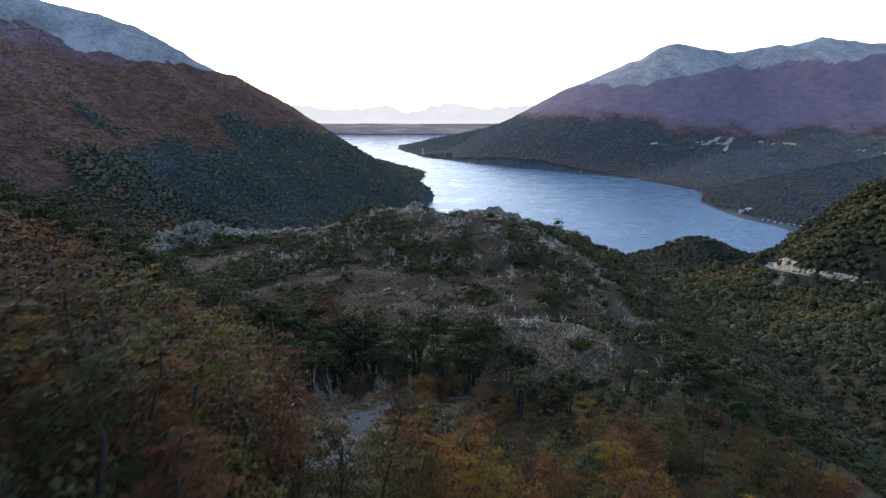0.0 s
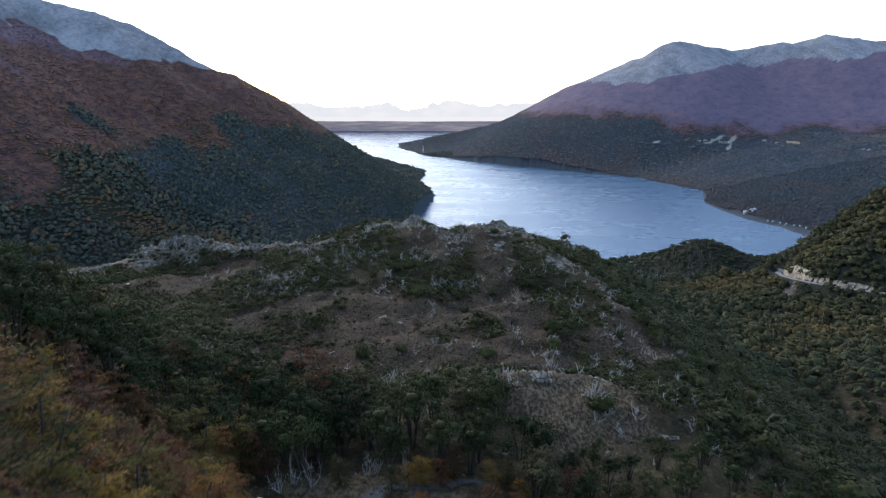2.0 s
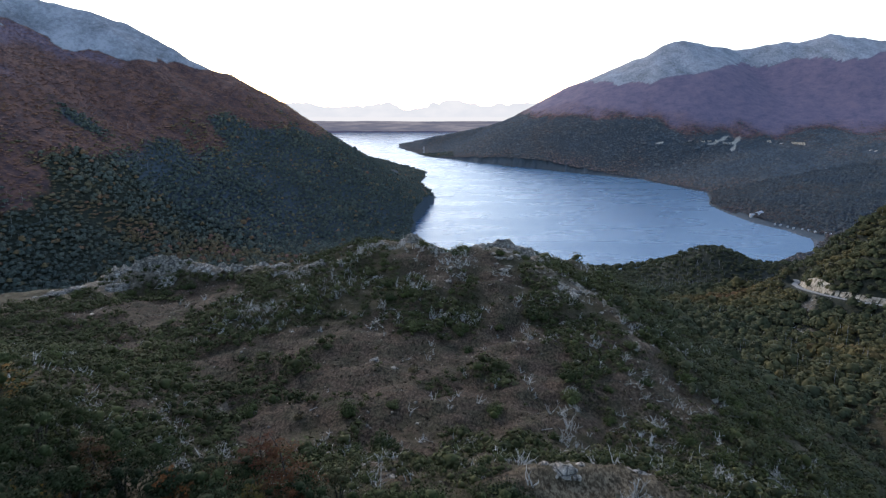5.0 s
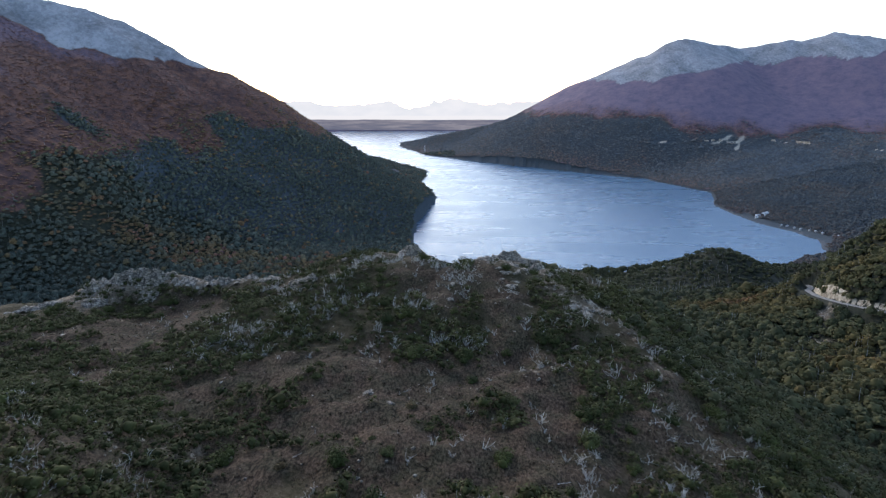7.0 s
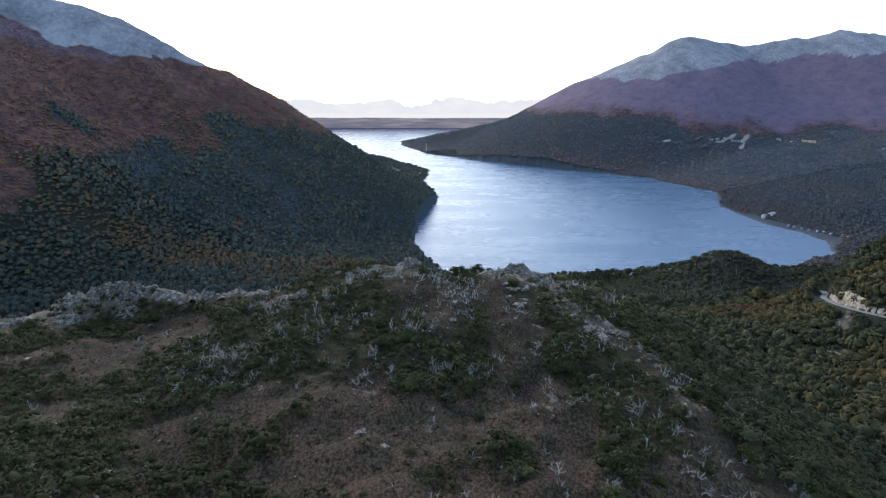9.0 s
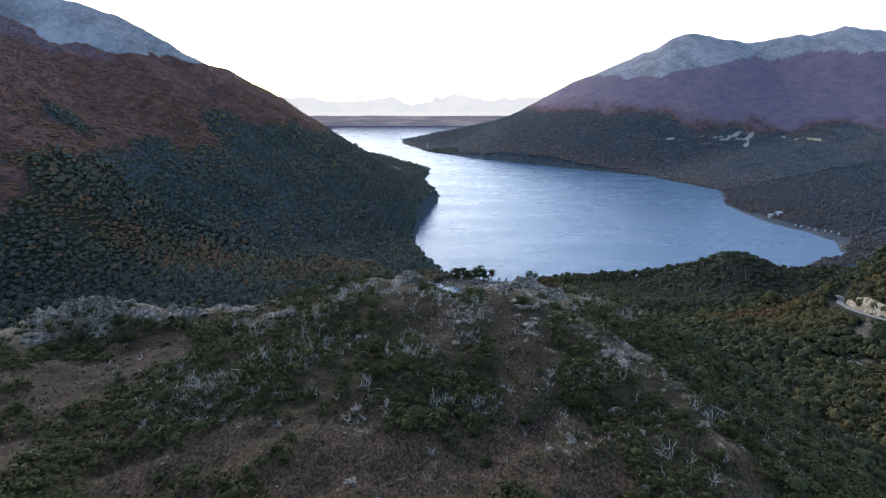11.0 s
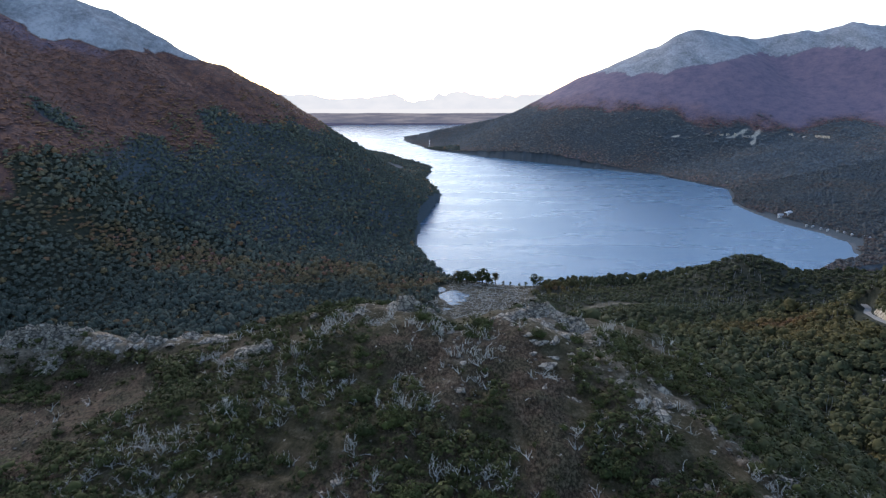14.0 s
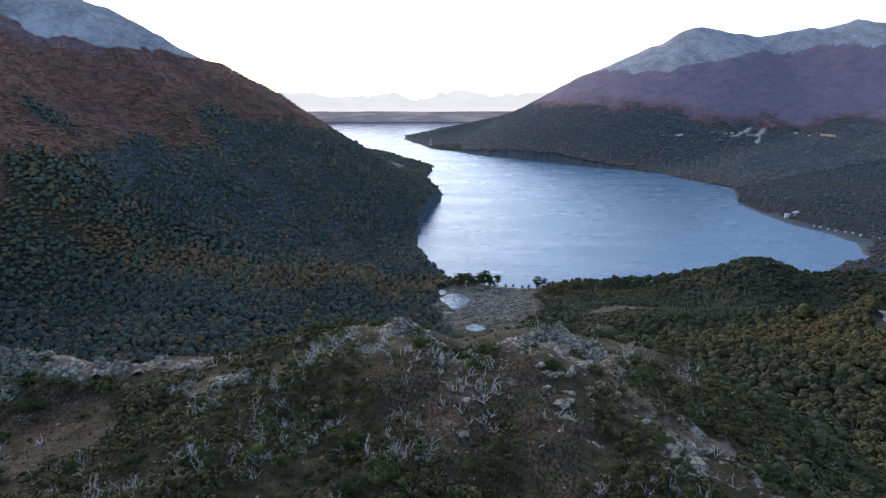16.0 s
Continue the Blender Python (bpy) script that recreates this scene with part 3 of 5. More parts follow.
# ---- distance: range across a far lake, haze-pale in self-glowing colours ----
def far_range():
    xs = np.linspace(-2800, 2400, 240)
    crest = 100 + 84 * np.clip(1.05 + 0.16 * np.sin(xs / 120 + 0.4) * np.sin(xs / 67) + 0.34 * wobble(xs, xs * 0, 260, 101, 6) + 0.14 * wobble(xs, xs * 0, 45, 102, 3) + 0.42 * np.exp(-((xs + 420) / 150) ** 2) + 0.16 * np.exp(-((xs - 600) / 60) ** 2) - 0.2 * np.exp(-((xs + 150) / 70) ** 2), 0.55, 1.7)
    v, tone = [], []
    for h in (0.0, 0.15, 0.4, 0.7, 1.0):
        for x, c in zip(xs, crest):
            v.append((x, 4890 + 6 * h, -4 + (c + 4) * h))
            tone.append(h)
    n = len(xs)
    f = [(r * n + k, r * n + k + 1, (r + 1) * n + k + 1, (r + 1) * n + k) for r in range(4) for k in range(n - 1)]
    m = bpy.data.materials.new("far_haze")
    m.use_nodes = True
    nd, l = m.node_tree.nodes, m.node_tree.links
    nd.remove(nd["Principled BSDF"])
    # emission, no lamp: haze over hills, water and low land is in these colours
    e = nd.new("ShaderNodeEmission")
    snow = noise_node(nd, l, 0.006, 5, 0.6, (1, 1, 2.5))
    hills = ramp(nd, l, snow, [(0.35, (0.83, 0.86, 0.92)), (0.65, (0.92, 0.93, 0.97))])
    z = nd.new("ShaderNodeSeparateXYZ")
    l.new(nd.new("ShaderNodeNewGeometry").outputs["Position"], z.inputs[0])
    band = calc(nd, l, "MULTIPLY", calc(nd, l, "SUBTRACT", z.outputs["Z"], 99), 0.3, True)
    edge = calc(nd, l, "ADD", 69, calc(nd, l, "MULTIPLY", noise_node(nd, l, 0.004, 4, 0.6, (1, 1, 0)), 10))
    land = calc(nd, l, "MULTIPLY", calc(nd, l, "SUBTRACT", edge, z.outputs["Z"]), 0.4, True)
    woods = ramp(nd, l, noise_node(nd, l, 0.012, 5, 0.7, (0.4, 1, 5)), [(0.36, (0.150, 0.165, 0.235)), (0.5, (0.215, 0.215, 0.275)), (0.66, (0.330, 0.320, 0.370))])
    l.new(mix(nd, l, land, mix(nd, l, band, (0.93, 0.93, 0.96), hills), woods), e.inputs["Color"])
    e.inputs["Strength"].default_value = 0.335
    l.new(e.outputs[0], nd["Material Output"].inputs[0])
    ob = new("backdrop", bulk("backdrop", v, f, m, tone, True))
    tagged(ob, "glowing backdrop of a haze-pale snowy range across a far lake", "mountains", kind="structure")


far_range()


# ---- trees ----
def lenga(seed, tall=7.5):
    """Autumn beech: a forked trunk and flat tiers of fine leaf sprays, full almost to the ground."""
    rng = np.random.default_rng(seed)
    base = new("autumn_tree")
    pts = [(0, 0, -0.6)] + [(rng.normal(0, 0.12) * k, rng.normal(0, 0.12) * k, tall * k / 5) for k in range(1, 6)]
    wood = [tube(pts, [0.17, 0.15, 0.12, 0.09, 0.06, 0.02], 6)]
    centres, normals = [], []
    for k in range(34):
        h = 0.06 + 0.92 * ((k + rng.uniform(0, 1)) / 34)
        reach = (0.33 * tall) * (math.sin(math.pi * (0.20 + 0.77 * h)) ** 0.75) * rng.uniform(0.65, 1.1) + 0.2
        turn = k * 2.399 + rng.normal(0, 0.3)
        root = np.array([np.interp(h * tall, [p[2] for p in pts], [p[i] for p in pts]) for i in (0, 1)] + [h * tall * 0.92])
        tip = root + np.array([math.cos(turn) * reach, math.sin(turn) * reach, reach * rng.uniform(0.0, 0.28)])
        wood.append(tube([root, tip], [0.03, 0.008], 3))
        for _ in range(52):
            s = rng.uniform(0.2, 1.08) ** 0.8
            p = root + (tip - root) * s + rng.normal(0, 0.22, 3) * (0.45 + reach * 0.5) * (1, 1, 0.16)
            centres.append(p)
            normals.append((math.cos(turn) * 0.3 + rng.normal(0, 0.25), math.sin(turn) * 0.3 + rng.normal(0, 0.25), 1.0))
    part("trunk", bulk("trunk", *joined(wood), BARK), base)
    part("crown", bulk("crown", *sprays(rng, np.array(centres), np.array(normals), 0.145), AUTUMN), base)
    return base


def evergreen(seed, tall=7.0, slim=False, count=1500, leaves=None):
    """Dark broad tree: leaning stems under a domed, lumpy crown."""
    rng = np.random.default_rng(seed)
    base = new("evergreen_tree")
    wood, centres, normals = [], [], []
    lumps = []
    for k in range(9):
        turn, r = k * 2.4 + rng.normal(0, 0.4), tall * rng.uniform(0.04, 0.17 if slim else 0.33)
        lumps.append((math.cos(turn) * r, math.sin(turn) * r, tall * rng.uniform(0.26 if slim else 0.46, 0.86), tall * rng.uniform(0.12, 0.19)))
    lumps.append((0, 0, tall * 0.82, tall * 0.2))
    for x, y, z, r in lumps[::2]:
        wood.append(tube([(x * 0.15, y * 0.15, -0.6), (x * 0.4, y * 0.4, z * 0.5), (x, y, z)], [0.14, 0.10, 0.03], 5))
    for x, y, z, r in lumps:
        d = rng.normal(size=(count // 10, 3))
        d /= np.linalg.norm(d, axis=1)[:, None]
        d[:, 2] = np.abs(d[:, 2]) * 1.1 - 0.35
        centres.append(np.array((x, y, z)) + d * r * (1.3, 1.3, 0.75) * rng.uniform(0.45, 1.3, (len(d), 1)))
        normals.append(d + (0, 0, 0.6) + rng.normal(0, 0.5, d.shape))
    part("trunk", bulk("trunk", *joined(wood), BARK), base)
    pieces = [sprays(rng, np.concatenate(centres), np.concatenate(normals), (0.055 if slim else 0.0175) * tall)]
    for x, y, z, r in lumps:
        bv, bf = BALLS[1]
        pieces.append((bv * (r, r, r * 0.8) * rng.uniform(*((0.3, 0.5) if slim else (0.3, 0.6)), (len(bv), 1)) + (x, y, z), bf))
    part("crown", bulk("crown", *joined(pieces), leaves or EVERGREEN), base)
    return base


def shrub(seed):
    rng = np.random.default_rng(seed)
    base = new("shrub")
    centres, normals, pieces, wood = [], [], [], []
    for k in range(5):
        x, y, r = rng.normal(0, 0.55), rng.normal(0, 0.55), rng.uniform(0.55, 0.95)
        d = rng.normal(size=(130, 3))
        d /= np.linalg.norm(d, axis=1)[:, None]
        d[:, 2] = np.abs(d[:, 2])
        centres.append(np.array((x, y, r * 0.55)) + d * r * rng.uniform(0.75, 1.2, (130, 1)))
        normals.append(d + rng.normal(0, 0.4, d.shape) + (0, 0, 0.35))
        bv, bf = BALLS[1]
        pieces.append((bv * (r, r, r * 0.85) * rng.uniform(0.5, 0.75, (len(bv), 1)) + (x, y, r * 0.45), bf))
        wood.append(tube([(x * 0.3, y * 0.3, -0.4), (x * 0.7, y * 0.7, r * 0.5), (x * 1.1, y * 1.1, r * 1.2)], [0.06, 0.045, 0.015], 3))
    part("stem", bulk("stem", *joined(wood), BARK), base)
    pieces.append(sprays(rng, np.concatenate(centres), np.concatenate(normals), 0.118))
    part("crown", bulk("crown", *joined(pieces), SCRUB), base)
    return base


def crooked(rng, root, way, length, r0, bends=4):
    pts, radii, p, d = [np.array(root, float)], [r0], np.array(root, float), np.array(way, float)
    for k in range(bends):
        d = d + rng.normal(0, 0.42, 3) + (0, 0, 0.08)
        d /= np.linalg.norm(d)
        p = p + d * length / bends
        pts.append(p)
        radii.append(r0 * (1 - 0.85 * (k + 1) / bends))
    return pts, radii


def dead_tree(seed, tall=4.2):
    """Bleached wind-bent tree: a crooked stem and bare forking boughs."""
    rng = np.random.default_rng(seed)
    base = new("dead_tree")
    stems = rng.integers(3, 5)
    for s in range(stems):
        lean = np.array([rng.normal(0.1, 0.5), rng.normal(0, 0.5), 1.0])
        pts, radii = crooked(rng, (rng.normal(0, 0.2), rng.normal(0, 0.2), -0.4), lean, tall * rng.uniform(0.6, 1.0), 0.088, 5)
        part("trunk", bulk("trunk", *tube(pts, radii, 4), SILVER), base)
        for at in rng.choice([1, 2, 3, 4], 3, False):
            out = rng.normal(0, 1, 3) * (0.8, 0.8, 0.3) + (0, 0, 0.75)
            bp, br = crooked(rng, pts[at], out / np.linalg.norm(out), tall * rng.uniform(0.25, 0.48), radii[at] * 0.75 + 0.014, 3)
            pieces = [tube(bp, br, 3)]
            for _ in range(3):
                j = rng.integers(1, 3)
                out2 = rng.normal(0, 0.8, 3) + (0, 0, 0.6)
                tp, tr = crooked(rng, bp[j], out2 / np.linalg.norm(out2), tall * rng.uniform(0.12, 0.24), br[j] * 0.7 + 0.01, 2)
                pieces.append(tube(tp, tr, 3))
            part("branch", bulk("branch", *joined(pieces), SILVER), base)
    return base


def boulder(seed, sub=2):
    """Weathered block: a ball cut by joints, with a pitted skin."""
    rng = np.random.default_rng(seed)
    v, f = BALLS[sub]
    v = v * rng.uniform(0.85, 1.25, 3)
    for _ in range(11):
        d = rng.normal(size=3)
        d /= np.linalg.norm(d)
        over = np.clip(v @ d - rng.uniform(0.50, 0.85), 0, None)
        v = v - over[:, None] * d * 0.92
    out = []
    for p in v:
        q = Vector(p * (1, 1, 1.7)) + Vector((seed * 3.7, 0, 0))
        crag = noise.ridged_multi_fractal(q * 1.5, 1.0, 2.1, 5, 1.0, 2.0) - 1.2
        out.append(1 + 0.24 * crag + 0.12 * noise.noise(q * 4.0) + 0.05 * math.sin(q.z * 9 + 2 * noise.noise(q)))
    v = v * np.array(out)[:, None]
    v[:, 2] *= 0.72
    return bulk("boulder", v, f, ROCK, None, False)


def stand(kind, x, y, size=1.0, sink=0.0, turn=None, lean=0.0):
    z = float(height(x, y)) - sink
    t = random.uniform(0, 360) if turn is None else turn
    ob = copy_thing(kind, pose(x, y, z, random.uniform(-lean, lean), random.uniform(-lean, lean), t))
    ob.scale = (size, size, size * random.uniform(0.88, 1.14))
    return ob


def scatter(n, x0, x1, y0, y1, weight, seed, gap=0.0):
    """Up to n places in a stretch of the plan, thick where weight is high, at least gap apart."""
    rng = np.random.default_rng(seed)
    px, py = rng.uniform(x0, x1, n * 14), rng.uniform(y0, y1, n * 14)
    keep = rng.uniform(0, 1, n * 14) < weight(px, py)
    out, cells = [], {}
    for x, y in zip(px[keep], py[keep]):
        if gap:
            c = (int(x // gap), int(y // gap))
            if any(math.hypot(x - a, y - b) < gap for i in (-1, 0, 1) for j in (-1, 0, 1) for a, b in cells.get((c[0] + i, c[1] + j), ())):
                continue
            cells.setdefault(c, []).append((x, y))
        out.append((float(x), float(y)))
        if len(out) == n:
            break
    return out


def off_track(x, y):
    return step(near_line(x, y, TRACK), 2.0, 3.2) * (1 - np.clip(1.6 * bump(x, y, -14, 90, 7, 6.5), 0, 1))


random.seed(4)
AUTUMN_KINDS = [tagged(lenga(200 + k, 7.0 + 0.4 * k), "slender beech in orange, russet and yellow autumn leaf on the slope", "tree", "autumn trees on the slope") for k in range(5)]
GREEN_KINDS = [tagged(evergreen(300 + k), "dark green domed evergreen beech with grey stems", "tree", "evergreen trees round the hill") for k in range(5)]
SHRUB_KINDS = [tagged(shrub(400 + k), "low rounded dark green shrub on the heath", "shrub", "shrubs on the heath") for k in range(5)]
DEAD_KINDS = [tagged(dead_tree(500 + k), "bleached silver dead tree with bare crooked boughs", "dead tree", "dead trees on the hill") for k in range(7)]
ALL_KINDS = AUTUMN_KINDS + GREEN_KINDS + SHRUB_KINDS + DEAD_KINDS

# wooded slope at the start
def slope_weight(x, y):
    gap = x + np.interp(y, [20, 50, 65, 78, 90], [3.0, 8.3, 9.0, 9.8, 9.0])
    edge = x + np.interp(y, [20, 40, 50, 60, 72, 82, 95], [4.5, 10.0, 12.6, 14.6, 19.0, 25.0, 27.0])
    left = step(-edge, 0.0, 1.5) * step(y, 112 + 0.2 * x, 106 + 0.2 * x) * (1 - step(x, -34, -28) * step(y, 92, 97))
    clump = step(y, 38, 44) * step(gap, 2.0, 3.2) * step(y, 88 + 8 * step(x, 0, 8), 83 + 8 * step(x, 0, 8)) * step(y - 1.0 * x, -8, 10)
    return np.maximum(left, clump) * off_track(x, y)


slope_spots = scatter(290, -68, -9, 20, 108, slope_weight, 1, 2.9)
near_spots = [q for q in slope_spots if q[0] > -46 and q[1] < 94][:170]
for x, y in near_spots + scatter(108, -9, 54, 38, 98, slope_weight, 12, 2.6):
    stand(random.choice(AUTUMN_KINDS), x, y, random.uniform(0.78, 1.25) * (1 - 0.30 * float(step(y, 72, 86)) * (x > -14)), 0.2)
for x, y in [(-9.4, 38.5), (-12.3, 43.5), (-7.2, 42), (-6.3, 36.5), (-4, 41)]:
    stand(random.choice(AUTUMN_KINDS), x, y, random.uniform(0.7, 0.85), 0.2)
# the last of them standing against the dark evergreens
for x, y in [(-47, 95), (-43.5, 93), (-41, 96.5), (-38.5, 93.5), (-36, 97), (-34, 94), (-32, 99), (-29.5, 96.5), (-28, 101), (-25.5, 99.5), (-50, 99), (-37, 101), (-35, 110), (-19, 120), (-24.5, 119), (-45, 108)]:
    stand(random.choice(AUTUMN_KINDS), x, y, random.uniform(0.9, 1.25), 0.2)
# undergrowth below the autumn trees
def undergrowth():
    px, py, rng = jittered(-64, 56, 14, 104, 2.0, 17)
    verge = 0.8 * np.clip(1.5 * bump(px, py, -13, 54, 6.5, 13), 0, 1) * np.maximum(off_track(px, py), step(py, 54, 50))
    ok = rng.uniform(0, 1, len(px)) < np.maximum(slope_weight(px, py) * 0.6, verge)
    px, py = px[ok], py[ok]
    size = rng.uniform(0.8, 1.7, len(px)) * np.where(slope_weight(px, py) > 0.3, 1, 0.6)
    tone = np.clip(0.40 + 0.2 * wobble(px, py, 9, 191, 3) + rng.normal(0, 0.16, len(px)), 0.1, 1)
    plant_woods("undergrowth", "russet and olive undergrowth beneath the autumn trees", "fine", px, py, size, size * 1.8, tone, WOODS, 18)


# a few saplings in the clearing and along the dark wood
for x, y in [(-6.8, 95.8), (-4.6, 97.2), (-0.5, 99), (1.5, 101.5), (-14, 98), (6.5, 99), (9, 102), (10.5, 97.5), (14, 101), (16.5, 99), (18, 97.5), (-3, 98.5), (24, 95), (-33, 118), (-30, 122), (-44, 119), (-25, 126), (-21, 124), (-60, 128)]:
    stand(random.choice(AUTUMN_KINDS), x, y, random.uniform(0.5, 0.8) * (1 if y < 110 else 2.0), 0.1)


def wood_weight(x, y):
    band = step(-x, 6, 12) * step(y, np.where(x < -30, 106 + 0.2 * x, 100), np.where(x < -30, 112 + 0.2 * x, 104)) * step(y, 131, 121) * step(-x, 110, 95)
    middle = step(x, -16, -10) * step(x, 12, 8) * step(y, 102, 105) * step(y, 122, 116)
    right = step(x, 8, 14) * step(y, 94 - 0.12 * x, 98 - 0.12 * x) * step(y, 112, 106) * step(x, 62, 50)
    return np.clip(band + middle + right, 0, 1) * (1 - np.clip(1.5 * bump(x, y, 24, 122, 11, 7), 0, 1))


for x, y in scatter(250, -100, 62, 76, 152, wood_weight, 2, 3.7):
    stand(random.choice(GREEN_KINDS), x, y, random.uniform(1.05, 1.6) * (1 if x < 14 else 0.62), 0.2)


def open_ground(x, y):
    c = cover(x, y, height(x, y))
    return np.clip(np.maximum.reduce([c["heath"] * 1.3, c["grass"] * 1.3, c["rock"] * 0.9]), 0, 1)


def shrub_weight(x, y):
    """Single bushes: many in the thickets' edges, a few out on the heath."""
    t = thicket(x, y)
    return np.clip(0.06 + 1.5 * t * (1.1 - t) + 0.12 * t, 0, 1) * step(y, 318, 306) * (1 - bump(x, y, 25, 121, 9, 7))


for x, y in scatter(300, -150, 92, 112, 312, shrub_weight, 3, 3.0):
    stand(random.choice(SHRUB_KINDS), x, y, random.choice((0.8, 1.0, 1.2, 1.6, 2.0)) * random.uniform(0.85, 1.15), 0.2)
stand(SHRUB_KINDS[0], 27, 122.5, 1.5, 0.2)


def dead_weight(x, y):
    groups = step(wobble(x, y, 9, 121, 3), -0.1, 0.45)
    where = 1.0 * block(x, y, -26, 260, 44, 30, 9) + 0.3 * bump(x, y, 50, 250, 22, 46) + 0.32 * block(x, y, -30, 158, 100, 22, 9) + 0.4 * bump(x, y, 75, 160, 30, 60)
    return np.clip(groups * where * 1.2 + 0.05 * where + 0.9 * bump(x, y, -54, 242, 9, 5), 0, 1) * (1 - 0.8 * bump(x, y, 17, 256, 5, 34, 6)) * (1 - 0.8 * bump(x, y, -3, 294, 13, 9))


for x, y in scatter(240, -125, 108, 112, 312, dead_weight, 5, 1.6):
    stand(random.choice(DEAD_KINDS), x, y, random.uniform(0.6, 1.2), 0.1)
for x, y in [(-19.8, 97.4), (-21.4, 95.6), (-17.5, 97), (-10.8, 101.2), (-9.6, 101.6), (-5.3, 101.4), (-27, 108)]:
    stand(random.choice(DEAD_KINDS), x, y, 1.0, 0.1).scale = (0.65, 0.65, random.uniform(1.3, 1.8))
for x, y in scatter(40, -60, 90, 115, 200, dead_weight, 6, 2):
    o = stand(random.choice(DEAD_KINDS), x, y, random.uniform(0.6, 0.95), -0.25)
    o.rotation_euler = (radians(random.uniform(78, 90)), 0, random.uniform(0, 6.28))

# ---- rocks on the hill ----
BLOCKS = [boulder(600 + k, 3) for k in range(6)]
STONES = [boulder(620 + k, 3) for k in range(5)]


def lay_rock(me, x, y, sx, sy, sz, sink, turn, tilt=0.0):
    ob = tagged(new("boulder", me), "grey weathered rock outcrop with pale lichen on the hill", "rock", "rocks on the hill")
    ob.matrix_world = pose(x, y, float(height(x, y)) - sink, tilt, tilt * 0.5, turn) @ Matrix.Diagonal((sx, sy, sz, 1))
    return ob


for cx, cy, big, n in [(-134, 301, 3.0, 4), (-124, 300, 3.4, 4), (-106, 299, 3.2, 4), (-97, 303, 2.6, 3), (-86, 301, 3.0, 4), (-76, 302, 2.8, 3), (-150, 297, 2.6, 3), (-128, 290, 3.0, 4)]:
    for k in range(n):
        w = big * 0.5 * (1.0 if k == 0 else random.uniform(0.3, 0.7))
        x, y = cx + random.uniform(-1, 1) * big * 1.6 * (k > 0), cy + random.uniform(-1, 1) * big * 0.9 * (k > 0)
        lay_rock(random.choice(BLOCKS), x, y, w * 1.5, w, w * random.uniform(0.45, 0.7), w * 0.2, random.uniform(-35, 35), random.uniform(-14, 14))
for x, y, w in [(-15, 297, 5.6), (-10, 300, 7), (-6, 297, 5.4), (-4, 289, 4.4), (-2, 292, 3.4), (11, 291, 3.8), (14, 290, 4.8), (19, 299, 6.4), (24, 301, 7), (28, 300, 5.4), (31, 296, 4.4), (18, 289, 2.6), (30, 287, 3),
                (36, 284, 2.8), (40, 291, 3.2), (-50, 281, 3.6), (-46, 285, 3.2), (-53, 284, 2.6), (-27, 292, 2.6), (-36, 294, 2.8), (17, 130.5, 2.2), (14.5, 131.5, 1.6), (19, 129, 1.5), (20, 132, 1.4), (5.5, 129.5, 1.3), (34, 129, 1.1), (33, 122, 1.0), (37, 117, 1.2), (6, 122, 0.9), (29, 133, 1.1)]:
    w *= 0.6
    lay_rock(random.choice(BLOCKS), x, y, w * 1.15, w * 0.9, w * random.uniform(0.7, 0.95), w * 0.05, random.uniform(0, 360), random.uniform(-14, 14))


def outcrop(cx, cy, lx, ly, tall, turn, seed):
    """Bedrock breaking through the turf in jagged ledges."""
    nu, nv = int(lx * 2 / 0.42), int(ly * 2 / 0.42)
    u, w = np.meshgrid(np.linspace(-1, 1, nu), np.linspace(-1, 1, nv))
    ca, sa = math.cos(radians(turn)), math.sin(radians(turn))
    x, y = cx + ca * u * lx - sa * w * ly, cy + sa * u * lx + ca * w * ly
    env = 0.9 - u ** 2 - w ** 2 + 0.75 * wobble(x, y, 4.5, seed, 3)
    strata = 1 - np.abs(wobble(x * 0.8 + y * 0.5, y * 1.9 - x * 0.5, 4.2, seed + 9, 4))
    h = tall * np.clip(env, 0, 1.3) ** 0.7 * (0.38 + 0.7 * strata ** 1.5)
    q = h / 0.9 + 0.5 * wobble(x, y, 2.4, seed + 3, 2)
    h = 0.5 * h + 0.5 * 0.9 * (np.floor(q) + step(q - np.floor(q), 0.35, 0.9)) + 0.2 * wobble(x, y, 1.8, seed + 5, 3)
    z = height(x, y) + np.where(env > 0.02, h - 0.15, -1.2)
    x, y = x + 0.25 * wobble(x, y, 1.1, seed + 6, 2), y + 0.25 * wobble(x, y, 1.1, seed + 7, 2) - 0.25 * h
    k = np.arange(x.size).reshape(x.shape)
    f = np.stack([k[:-1, :-1], k[:-1, 1:], k[1:, 1:], k[1:, :-1]], -1).reshape(-1, 4)
    v = np.stack([x, y, z], -1).reshape(-1, 3)
    v[:, :2] -= (cx, cy)
    ob = tagged(new("rock_outcrop", bulk("rock_outcrop", v, f, ROCK)), "pale jagged bedrock outcrop with dark crevices on the hill", "rock", "rock outcrops on the hill")
    ob.location = (cx, cy, 0)


